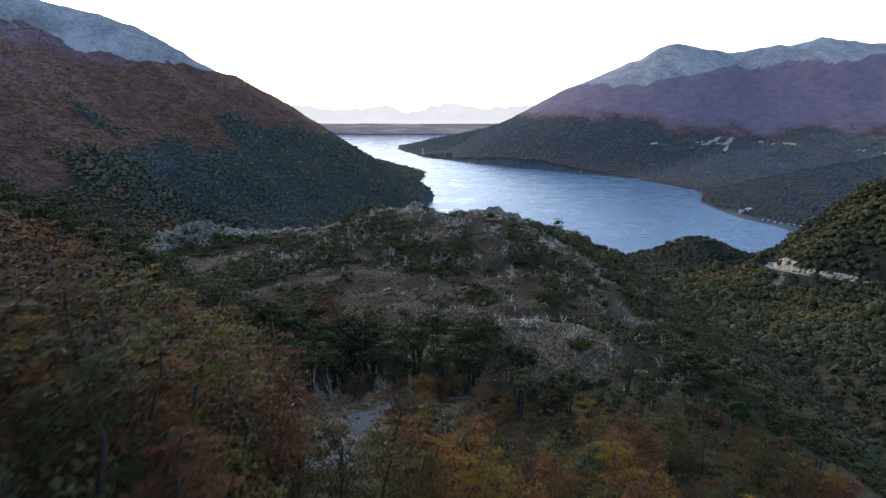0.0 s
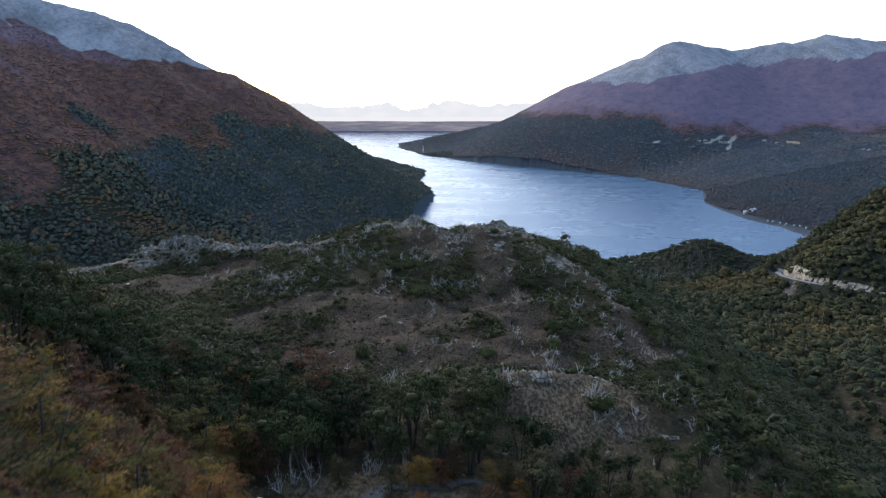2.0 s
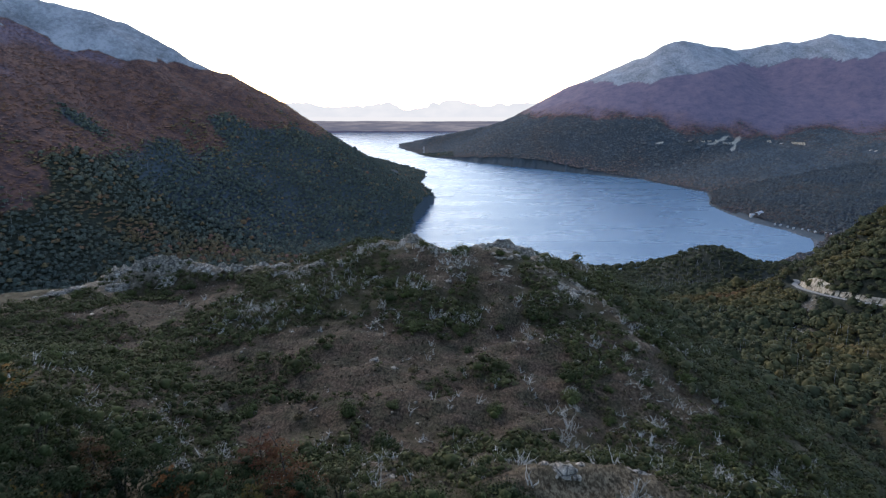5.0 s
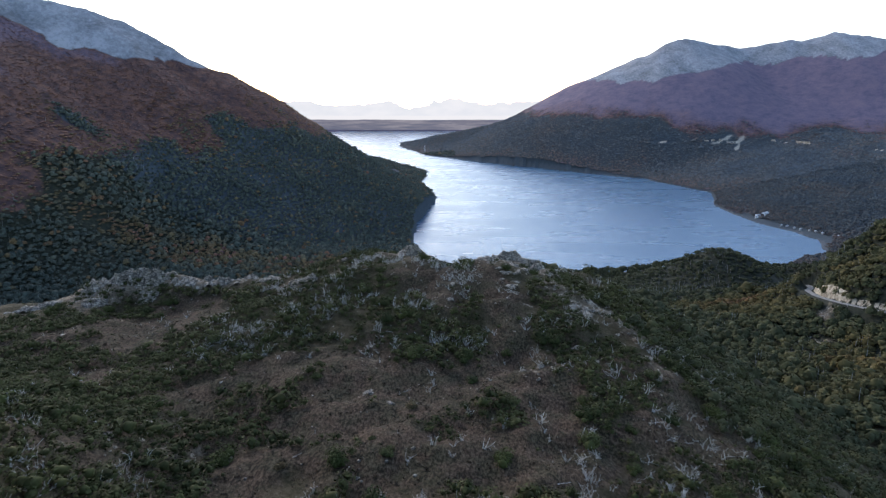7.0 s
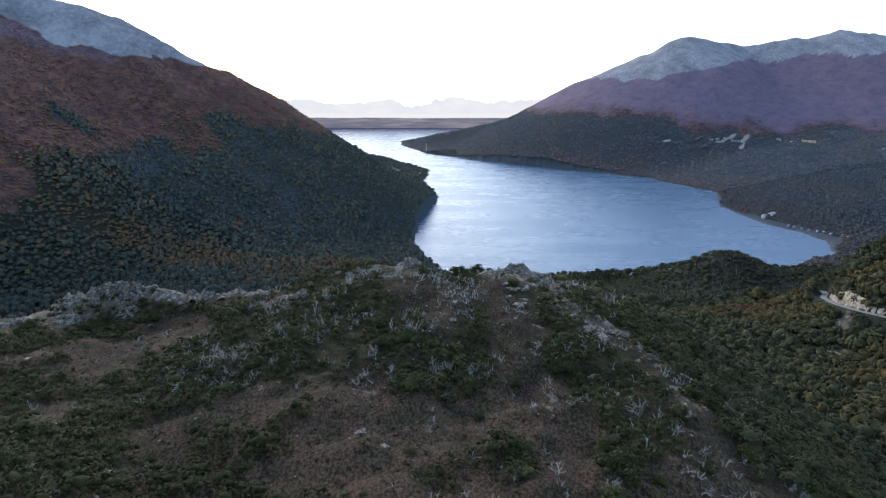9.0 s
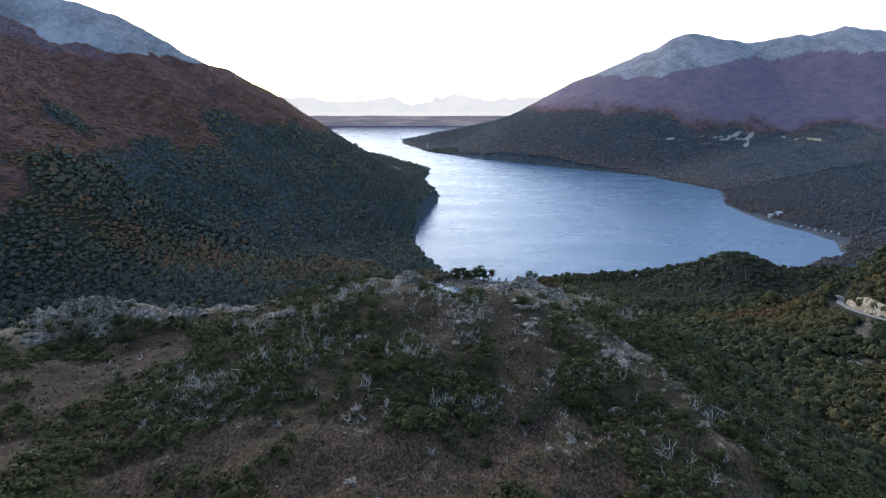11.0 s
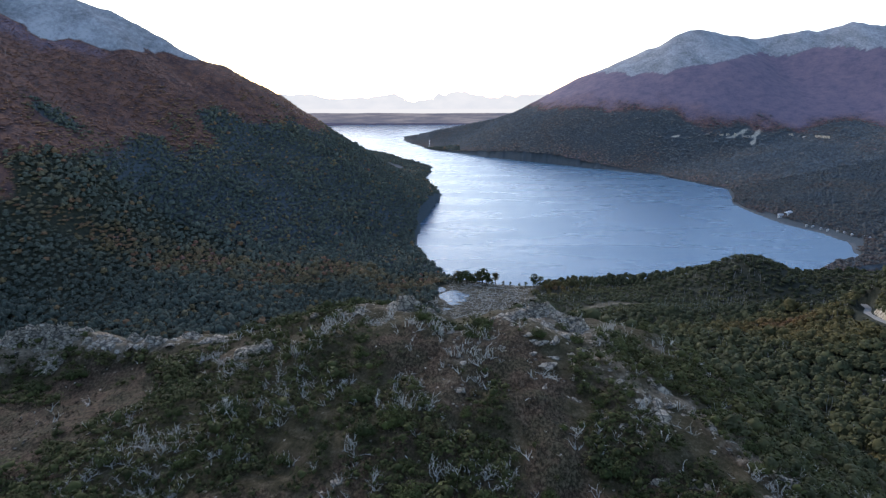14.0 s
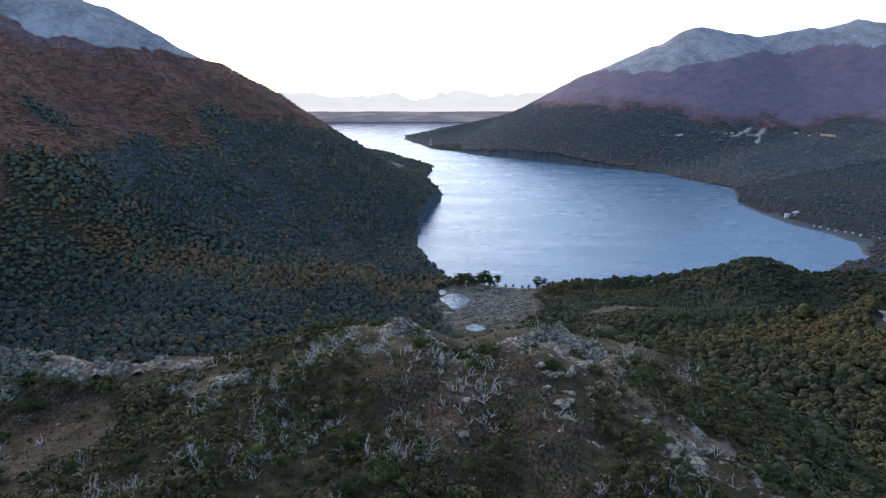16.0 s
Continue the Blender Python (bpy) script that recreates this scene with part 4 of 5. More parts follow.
for k, (x, y, lx, ly, tall, turn) in enumerate([(-124, 302, 13, 6, 3.4, 8), (-108, 302, 11, 6, 4.0, -6), (-82, 303, 13, 5.5, 3.0, 2), (-96, 301, 6, 4, 1.6, 0), (-152, 297, 10, 4.5, 1.8, 14), (-129, 291, 7, 4, 2.4, -8), (-108, 293, 4.5, 3, 1.5, 0), (-66, 299, 6, 3.5, 1.4, 0), (-10, 299, 8, 5.5, 4.4, 0), (23, 300, 9, 6, 4.2, 0), (13, 291, 5, 4, 2.4, 20), (-4, 290, 5, 4, 2.2, -10), (31, 293, 6.5, 4.5, 2.6, -25), (38, 284, 7, 3.5, 2.2, -40), (-49, 282, 5.5, 5, 2.8, 0), (-26, 293, 5, 3.5, 2.0, 0), (46, 268, 4, 2.4, 1.2, -60), (52, 252, 3.5, 2, 1.0, -60), (63, 240, 4, 2, 1.0, -50), (17, 130.5, 3.4, 2.0, 1.5, -15), (28, 133, 4.0, 1.2, 0.7, -10), (37, 117, 2.2, 1.4, 0.8, 0)]):
    outcrop(x, y, lx, ly, tall, turn, 700 + 13 * k)


def rocky(x, y):
    return np.clip(cover(x, y, height(x, y))["rock"] * 1.2, 0, 1)


def broken(x, y):
    return np.clip(1.2 * bump(x, y, 40, 268, 11, 24, 25), 0, 1) * step(wobble(x, y, 8, 122, 2), -0.2, 0.5)


for x, y in scatter(90, 10, 80, 225, 310, broken, 8, 1.3):
    w = random.uniform(0.8, 2.4)
    lay_rock(random.choice(BLOCKS), x, y, w * 1.3, w, w * random.uniform(0.5, 0.8), w * 0.3, random.uniform(0, 360), random.uniform(-22, 22))
for x, y in scatter(200, -150, 80, 112, 312, rocky, 7, 1.2):
    w = random.uniform(0.45, 1.5)
    lay_rock(random.choice(STONES), x, y, w * 1.2, w, w * 0.7, w * 0.1, random.uniform(0, 360), random.uniform(-20, 20))


# ---- woods that nobody could count ----
def wood_templates(kind, count, seed):
    rng = np.random.default_rng(seed)
    core_v = np.array([(0, 0, 0.9), (0.85, 0.1, 0.22), (0.2, 0.9, 0.18), (-0.8, 0.35, 0.28), (-0.45, -0.8, 0.12), (0.45, -0.75, 0.28), (0.55, 0.35, -0.7), (-0.45, 0.3, -0.7), (0, -0.55, -0.7)])
    core_f = np.array([(0, 1, 2), (0, 2, 3), (0, 3, 4), (0, 4, 5), (0, 5, 1), (1, 6, 2), (2, 7, 3), (3, 7, 4), (4, 8, 5), (5, 8, 1), (1, 8, 6), (2, 6, 7), (4, 7, 8)])
    out = []
    for _ in range(count):
        v = core_v * rng.uniform(0.65, 1.25, (9, 1))
        if kind in ("round", "dome"):
            turn = np.arange(5) * 1.2566 + rng.normal(0, 0.2, 5)
            wide, low = rng.uniform(0.6, 0.9, 5), rng.uniform(0.8, 1.15, 5)
            dome = (np.vstack([[(rng.normal(0, 0.15), rng.normal(0, 0.15), 1.0)], np.stack([np.cos(turn) * wide, np.sin(turn) * wide, rng.uniform(0.35, 0.75, 5)], 1), np.stack([np.cos(turn + 0.5) * low, np.sin(turn + 0.5) * low, rng.uniform(-0.55, -0.1, 5)], 1)]),
                        np.array([(0, k + 1, (k + 1) % 5 + 1) for k in range(5)] + [(k + 1, k + 6, (k + 1) % 5 + 1) for k in range(5)] + [((k + 1) % 5 + 1, k + 6, (k + 1) % 5 + 6) for k in range(5)]))
            n, leaf, core = (30, 0.27, 0.68) if kind == "round" else (13, 0.33, 0.72)
            d = rng.normal(size=(n, 3))
            d /= np.linalg.norm(d, axis=1)[:, None]
            d[:, 2] = np.abs(d[:, 2]) * 1.1 - 0.25
            out.append(joined([(dome[0] * core, dome[1]), sprays(rng, d * (1, 1, 0.9) * rng.uniform(0.62, 1.0, (n, 1)), d + rng.normal(0, 0.45, d.shape) + (0, 0, 0.35), leaf)]))
            continue
        if kind == "far":
            turn = np.arange(6) * 1.0472 + rng.normal(0, 0.15, 6)
            out.append((np.vstack([(rng.normal(0, 0.2), rng.normal(0, 0.2), 0.9), np.stack([np.cos(turn) * rng.uniform(0.75, 1.25, 6), np.sin(turn) * rng.uniform(0.75, 1.25, 6), rng.uniform(-0.5, -0.1, 6)], 1)]), np.array([(0, k + 1, (k + 1) % 6 + 1) for k in range(6)])))
            continue
        n, leaf = {"near": (64, 0.155), "low": (34, 0.19), "fine": (46, 0.15)}[kind]
        d = rng.normal(size=(n, 3))
        d /= np.linalg.norm(d, axis=1)[:, None]
        d[:, 2] = np.abs(d[:, 2]) * 1.05 - 0.3
        out.append(joined([(v * {"fine": 0.25, "low": 0.5}.get(kind, 0.6), core_f), sprays(rng, d * rng.uniform(0.7, 1.08, (n, 1)), d + rng.normal(0, 0.4, d.shape) + (0, 0, 0.5), leaf)]))
    return out


def plant_woods(name, label, kind, px, py, size, tall, tone, mat, seed):
    rng = np.random.default_rng(seed)
    pz = height(px, py)
    temps = wood_templates(kind, 12, seed)
    pick = rng.integers(0, len(temps), len(px))
    vs, fs, ts, at = [], [], [], 0
    for k, (tv, tf) in enumerate(temps):
        sel = np.nonzero(pick == k)[0]
        if not len(sel):
            continue
        a = rng.uniform(0, 6.283, len(sel))
        ca, sa = np.cos(a)[:, None], np.sin(a)[:, None]
        s = size[sel][:, None]
        h = tall[sel][:, None]
        v = np.stack([(tv[:, 0] * ca - tv[:, 1] * sa) * s + px[sel][:, None], (tv[:, 0] * sa + tv[:, 1] * ca) * s + py[sel][:, None], tv[:, 2] * h * 0.55 + pz[sel][:, None] + h * 0.45], -1)
        f = tf[None] + (np.arange(len(sel)) * len(tv))[:, None, None] + at
        vs.append(v.reshape(-1, 3))
        fs.append(f.reshape(-1, 3))
        ts.append(np.repeat(tone[sel], len(tv)))
        at += len(sel) * len(tv)
    me = bulk(name, np.concatenate(vs), np.concatenate(fs), mat, np.concatenate(ts), kind not in ("fine", "round", "dome"))
    return tagged(new(name, me), label, "forest", kind="stuff")


def jittered(x0, x1, y0, y1, gap, seed):
    rng = np.random.default_rng(seed)
    gx, gy = np.meshgrid(np.arange(x0, x1, gap), np.arange(y0, y1, gap))
    gx, gy = gx + rng.uniform(-0.48, 0.48, gx.shape) * gap, gy + rng.uniform(-0.48, 0.48, gy.shape) * gap
    return gx.ravel(), gy.ravel(), rng


def seen_wedge(x, y):
    return np.abs(x) < 70 + 0.70 * y


undergrowth()
far_spots = np.array(sorted(set(slope_spots) - set(near_spots)))
rng = np.random.default_rng(61)
size = rng.uniform(1.9, 2.8, len(far_spots))
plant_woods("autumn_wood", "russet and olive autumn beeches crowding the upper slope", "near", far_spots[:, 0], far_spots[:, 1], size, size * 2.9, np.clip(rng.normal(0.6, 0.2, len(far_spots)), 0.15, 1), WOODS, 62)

# right-hand valley, knoll and spur
(ax, ay, rng), (bx, by, _) = jittered(20, 200, 70, 330, 5.0, 11), jittered(20, 620, 70, 985, 5.0, 19)
far_off = (bx > 196) | (by > 326)
cx, cy, _ = jittered(225, 430, 370, 640, 6.5, 29)
gx, gy, _ = jittered(20, 620, 420, 985, 5.4, 39)
beyond = np.hypot(gx, gy - 120) >= 600
far_off &= np.hypot(bx, by - 120) < 600
px, py = np.concatenate([ax, bx[far_off], cx, gx[beyond]]), np.concatenate([ay, by[far_off], cy, gy[beyond]])
h0, ds = height(px, py), from_shore(px, py)
edge = 62 + 6 * wobble(px, py, 20, 131, 2) + np.where(py > 325, -60, 0)
ok = seen_wedge(px, py) & (ds > 5) & (px > edge) & ~((py < 84) & (px < 44)) & (near_line(px, py, OLD_ROAD) > np.where(px < np.interp(py, [390, 445, 500, 560, 600], [345, 292, 270, 283, 306]), np.where(py > 468, 8, 6), 5.5))
c = cover(px, py, h0)
ok &= (c["marsh"] < 0.35) & (c["cut"] < 0.2) & (c["rock"] < 0.42)
ok &= rng.uniform(0, 1, len(px)) < np.where((py > 600), 0.72, 0.9)
ok &= wobble(px, py, 30, 132, 2) > np.where((px < 120) & (py < 330), -0.45, -1.1)
ok &= (px < 330 + 0.3 * py) & ~((py > 330) & (py < 600) & (px < 0.24 * (py - 149)))
px, py, h0, ds = px[ok], py[ok], h0[ok], ds[ok]
size = np.exp(rng.normal(0, 0.2, len(px))) * (1 + 0.2 * wobble(px, py, 35, 134, 2)) * np.where(np.hypot(px, py - 120) >= 600, 3.2, np.where((px > 196) | (py > 326), 3.8, 2.8)) * np.where((px < 115) & (py < 330), 0.95 + 0.3 * step(py, 165, 120), 1.0)
hedge = np.clip(1.2 * step(ds, 60, 35) * step(py, 860, 885) * step(px, 100, 115), 0, 1)
size = size * (1 + 0.15 * hedge)
tall = size * rng.uniform(1.2, 1.8, len(px)) + 4 * hedge
tall = tall * np.where((np.hypot(px, py - 120) >= 600) & (hedge < 0.4), 0.72, 1.0)
brown = 0.5 * bump(px, py, 262, 612, 40, 32) + 0.75 * bump(px, py, 238, 556, 46, 62) * step(py, 486, 510) + 0.35 * bump(px, py, 350, 500, 50, 60) + 0.62 * bump(px, py, 225, 385, 52, 55) - 0.25 * bump(px, py, 240, 695, 90, 45) + 0.9 * bump(px, py, 140, 900, 42, 24) + 0.3 * bump(px, py, 165, 730, 40, 30)
tone = np.clip(0.16 - 0.06 * step(py, 580, 680) + 0.40 * brown + 0.14 * wobble(px, py, 40, 133, 4) + rng.normal(0, 0.04, len(px)), 0, 1)
mid = (py < 270) & (px < 210)
close = ~mid & (np.hypot(px, py - 120) < 600)
for sel, kind in ((mid, "near"), (close, "round"), (~mid & ~close, "round")):
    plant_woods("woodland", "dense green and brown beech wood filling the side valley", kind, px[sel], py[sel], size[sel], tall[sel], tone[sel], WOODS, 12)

# valley floor and left mountain, to the tree line
(ax, ay, rng), (bx, by, _) = jittered(-1000, 40, 590, 1000, 5.4, 13), jittered(-1000, 40, 1000, 2900, 5.2, 23)
px, py = np.concatenate([ax, bx]), np.concatenate([ay, by])
h0, ds = height(px, py), shore_dist(px, py)
c = cover(px, py, h0)
crest_y = np.interp(px, [p[0] for p in LEFT_CREST[::-1]], [p[1] for p in LEFT_CREST[::-1]])
ok = seen_wedge(px, py) & (ds > 1.5) & (c["scree"] < 0.45) & (c["marsh"] < 0.3) & ((py < crest_y + 25) | (px > -330)) & (py > 600) & ((py < 1720) | (ds < 90))
px, py, h0, ds = px[ok], py[ok], h0[ok], ds[ok]
line = red_line(px, py)
reds = step(h0 - line + rng.normal(0, 11, len(px)), -32, 32)
high = step(h0 - line, 70, 190)
patch = 0.4 * bump(px, py, -478, 845, 40, 22) + 0.42 * step(near_line(px, py, [(-439, 850), (-428, 873), (-387, 883)]) + 8 * wobble(px, py, 20, 146, 2), 20, 6)
reds = np.clip(reds + patch, 0, 1)
dark = np.clip(1.4 * bump(px, py, -535, 1045, 30, 18) + 1.3 * bump(px, py, -375, 1250, 34, 30), 0, 1)
olive = step(near_line(px, py, [(-371, 878), (-340, 897), (-292, 905), (-223, 893), (-144, 935), (-68, 912), (-20, 920)]) + 26 * wobble(px, py, 40, 143, 3), 58, 22) * (0.75 + 0.25 * wobble(px, py, 25, 145, 2))
thin = rng.uniform(0, 1, len(px)) > 0.3 * reds
tone = np.clip(0.10 + (0.54 * reds + 0.22 * high) * (1 - dark) + 0.31 * olive * (1 - reds) + 0.12 * wobble(px, py, 60, 142, 4) * (1 - dark) + rng.normal(0, 0.05, len(px)) + 0.3 * (rng.uniform(0, 1, len(px)) < 0.07) * (1 - reds), 0, 1)
size = (1 - 0.25 * step(h0, 220, 330)) * np.where(py < 1000, 3.5, 3.2) * np.exp(rng.normal(0, 0.22, len(px))) * (1 - 0.15 * reds) * (1 + 0.2 * wobble(px, py, 50, 144, 2))
tall = size * rng.uniform(1.4, 2.1, len(px)) * (1 - 0.68 * reds)
near_side = py < 920
for sel, kind in ((near_side & thin, "round"), (~near_side & thin, "dome")):
    plant_woods("forest", "dark evergreen forest, faintly haze-blue in colour, turning autumn red up the mountainside", kind, px[sel], py[sel], size[sel], tall[sel], tone[sel], LEFT_WOODS, 14)

# right mountain across the lake
(ax, ay, rng), (bx, by, _) = jittered(400, 1300, 985, 1750, 5.0, 15), jittered(-240, 2100, 985, 3450, 5.6, 25)
far_off = (bx > 1297) | (by > 1747) | (bx < 403)
px, py = np.concatenate([ax, bx[far_off]]), np.concatenate([ay, by[far_off]])
h0, ds = height(px, py), shore_dist(px, py)
c = cover(px, py, h0)
ok = seen_wedge(px, py) & (ds > np.where((py < 1420) & (py > 1140) & (px < 760), 17, 2)) & (px > np.interp(py, [985, 3300], [420, -230])) & (c["scree"] < 0.45) & (c["cut"] < 0.3) & (c["gravel"] < 0.35) & ((py < 3020) | (h0 < 130))
px, py, h0, ds = px[ok], py[ok], h0[ok], ds[ok]
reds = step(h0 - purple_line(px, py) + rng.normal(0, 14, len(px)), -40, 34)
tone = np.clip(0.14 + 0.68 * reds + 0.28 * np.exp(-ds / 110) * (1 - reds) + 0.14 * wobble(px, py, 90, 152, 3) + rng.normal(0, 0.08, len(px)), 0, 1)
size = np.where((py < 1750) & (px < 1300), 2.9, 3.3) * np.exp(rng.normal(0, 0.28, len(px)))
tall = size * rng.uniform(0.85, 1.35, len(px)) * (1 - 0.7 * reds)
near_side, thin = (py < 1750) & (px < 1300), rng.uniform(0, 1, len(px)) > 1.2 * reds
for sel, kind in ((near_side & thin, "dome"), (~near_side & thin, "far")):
    plant_woods("forest", "far forest with haze blue in its colour, dark by the shore and dull red below the bare tops", kind, px[sel], py[sel], size[sel], tall[sel], tone[sel], RED_WOODS, 16)


# ---- scrub, snags and tussocks on the hill ----
px, py, rng = jittered(-165, 112, 100, 322, 2.0, 21)
h0 = height(px, py)
c = cover(px, py, h0)
thick = thicket(px, py)
ok = (rng.uniform(0, 1, len(px)) < 0.86 * thick * (1 - 0.5 * c["rock"]) + 0.015) & (wood_weight(px, py) < 0.3) & (off_track(px, py) > 0.8) & (c["gravel"] < 0.3)
px, py, thick = px[ok], py[ok], thick[ok]
size = (0.75 + 0.75 * thick) * np.exp(rng.normal(0, 0.28, len(px))) * (1 + 0.25 * wobble(px, py, 12, 162, 2))
tone = np.clip(0.36 + 0.16 * wobble(px, py, 18, 161, 3) + rng.normal(0, 0.07, len(px)) + 0.3 * (rng.uniform(0, 1, len(px)) < 0.03), 0, 1)
scrub = plant_woods("scrub", "low dark green and olive scrub over the stony hill", "low", px, py, size, size * rng.uniform(0.9, 1.7, len(px)), tone, HILL_SCRUB, 22)
tagged(scrub, "", "scrub")


def snag(rng, tall):
    pieces = []
    for _ in range(rng.integers(2, 4)):
        pts, radii = crooked(rng, (rng.normal(0, 0.15), rng.normal(0, 0.15), -0.2), (rng.normal(0, 0.28), rng.normal(0, 0.28), 1), tall * rng.uniform(0.6, 1), 0.08, 4)
        pieces.append(tube(pts, radii, 3))
        for _ in range(2):
            j = rng.integers(1, 4)
            w = rng.normal(0, 1, 3) + (0, 0, 0.5)
            bp, br = crooked(rng, pts[j], w / np.linalg.norm(w), tall * rng.uniform(0.25, 0.5), radii[j] * 0.8, 2)
            pieces.append(tube(bp, br, 3))
    return joined(pieces)


def strew(name, label, category, temps, px, py, size, mat, seed, sink=0.0, lie=False, tone=None):
    """Many small things as one mesh, each at its own turn."""
    rng = np.random.default_rng(seed)
    pz = height(px, py) - sink
    pick = rng.integers(0, len(temps), len(px))
    vs, fs, ts, at = [], [], [], 0
    for k, (tv, tf) in enumerate(temps):
        sel = np.nonzero(pick == k)[0]
        if not len(sel):
            continue
        a = rng.uniform(0, 6.283, len(sel))[:, None]
        s = size[sel][:, None]
        t = tv[:, [0, 2, 1]] if lie else tv
        v = np.stack([(t[:, 0] * np.cos(a) - t[:, 1] * np.sin(a)) * s + px[sel][:, None], (t[:, 0] * np.sin(a) + t[:, 1] * np.cos(a)) * s + py[sel][:, None], t[:, 2] * s + pz[sel][:, None]], -1)
        vs.append(v.reshape(-1, 3))
        fs.append((tf[None] + (np.arange(len(sel)) * len(tv))[:, None, None] + at).reshape(-1, 3))
        if tone is not None:
            ts.append(np.repeat(tone[sel], len(tv)))
        at += len(sel) * len(tv)
    me = bulk(name, np.concatenate(vs), np.concatenate(fs), mat, np.concatenate(ts) if ts else None)
    return tagged(new(name, me), label, category, kind="stuff")


rng = np.random.default_rng(31)
SNAGS = [snag(rng, 2.4) for _ in range(10)]
spots = np.array(scatter(1250, -140, 112, 108, 318, lambda x, y: np.clip(dead_weight(x, y) * 1.2 + 0.02, 0, 1), 32))
scar_spots = np.array(scatter(110, 172, 268, 436, 500, lambda x, y: step(near_line(x, y, SCAR), 18, 6), 45))
spots = np.concatenate([spots, scar_spots])
strew("dead_branches", "grey bare snags and brushwood standing in the scrub", "deadwood", SNAGS, spots[:, 0], spots[:, 1], rng.uniform(0.8, 1.65, len(spots)), SILVER, 33)
LOGS = [tube(*crooked(np.random.default_rng(40 + k), (0, 0, 0), (1, 0.05, 0.02), 2.6, 0.09, 4), 4) for k in range(6)]
spots = np.array(scatter(240, -100, 100, 108, 312, lambda x, y: np.clip(0.15 + dead_weight(x, y), 0, 1), 34))
strew("fallen_branches", "bleached fallen branches and logs lying on the turf", "deadwood", LOGS, spots[:, 0], spots[:, 1], rng.uniform(0.35, 1.1, len(spots)), SILVER, 35, -0.1)


def tussock(rng):
    v, f = [], []
    for k in range(7):
        t, r = rng.uniform(0, 6.283), rng.uniform(0.1, 0.35)
        x, y, h = math.cos(t) * r, math.sin(t) * r, rng.uniform(0.14, 0.3)
        w = rng.uniform(0.08, 0.18)
        v += [(x - w * math.sin(t), y + w * math.cos(t), -0.05), (x + w * math.sin(t), y - w * math.cos(t), -0.05), (x * 2.0, y * 2.0, h)]
        f.append((3 * k, 3 * k + 1, 3 * k + 2))
    return np.array(v), np.array(f)


TUSSOCKS = [tussock(rng) for _ in range(8)]
spots = np.array(scatter(16000, -165, 100, 62, 315, lambda x, y: np.clip(open_ground(x, y) + 0.14 + 0.15 * bump(x, y, -14, 82, 12, 14), 0, 1), 36))
tone = np.clip(0.3 + 0.2 * cover(spots[:, 0], spots[:, 1], height(spots[:, 0], spots[:, 1]))["grass"] + 0.4 * bump(spots[:, 0], spots[:, 1], -14, 82, 12, 14) + 0.3 * wobble(spots[:, 0], spots[:, 1], 15, 171, 3) + rng.normal(0, 0.2, len(spots)), 0, 1)
strew("grass", "dry brown and straw-coloured grass tussocks on the heath", "grass", TUSSOCKS, spots[:, 0], spots[:, 1], rng.uniform(0.5, 1.35, len(spots)), TUFT, 37, 0.0, False, tone)

CHIPS = [(lambda b: (np.array([p.co[:] for p in b.vertices]), np.array([q.vertices[:] for q in b.polygons])))(boulder(640 + k, 1)) for k in range(5)]
spots = np.array(scatter(2600, -150, 100, 100, 315, lambda x, y: np.clip(cover(x, y, height(x, y))["rock"] * 1.1 + 0.02, 0, 1), 38))
strew("stones", "pale broken stones scattered over the hill", "stones", CHIPS, spots[:, 0], spots[:, 1], rng.uniform(0.12, 0.55, len(spots)), ROCK, 39)

# pale bare stems among the woods
STEM = [tube([(0, 0, -0.5), (0.15 * k - 0.3, 0.1 * k - 0.2, 3.2), (0.3 * k - 0.6, 0.15, 6.6)], [0.13, 0.10, 0.03], 3) for k in range(5)]
spots = np.array(scatter(1500, -700, 420, 340, 1250, lambda x, y: (seen_wedge(x, y) & (from_shore(x, y) > 4)) * step(wobble(x, y, 60, 181, 3), 0.1, 0.55) * np.where(height(x, y) < 150, 1.0, 0.15), 41))
strew("bare_stems", "thin pale bare stems standing among the forest trees", "dead trees", STEM, spots[:, 0], spots[:, 1], rng.uniform(0.8, 1.5, len(spots)), STEM_GREY, 42)

spots = np.array(scatter(380, 120, 330, 430, 860, lambda x, y: step(wobble(x, y, 40, 182, 3), 0.1, 0.5) * step(near_line(x, y, OLD_ROAD), 8, 14), 43))
strew("bare_stems", "grey bare stems standing among the valley trees", "dead trees", STEM, spots[:, 0], spots[:, 1], rng.uniform(0.7, 1.15, len(spots)), STEM_GREY, 44)

# ---- flat by the lake: pools, driftwood, shore trees ----
def pool(cx, cy, rx, ry, seed):
    v = [(cx, cy, 2.75)]
    for k in range(28):
        t = 2 * math.pi * k / 28
        r = 1.12 + 0.10 * float(wobble(math.cos(t) * 3, math.sin(t) * 3, 1.0, seed, 2))
        v.append((cx + math.cos(t) * rx * r, cy + math.sin(t) * ry * r, 2.75))
    f = [(0, k, k % 28 + 1) for k in range(1, 29)]
    tagged(new("pool", bulk("pool", v, f, POND)), "still pool of pale water on the wet flat", "pool", kind="structure")


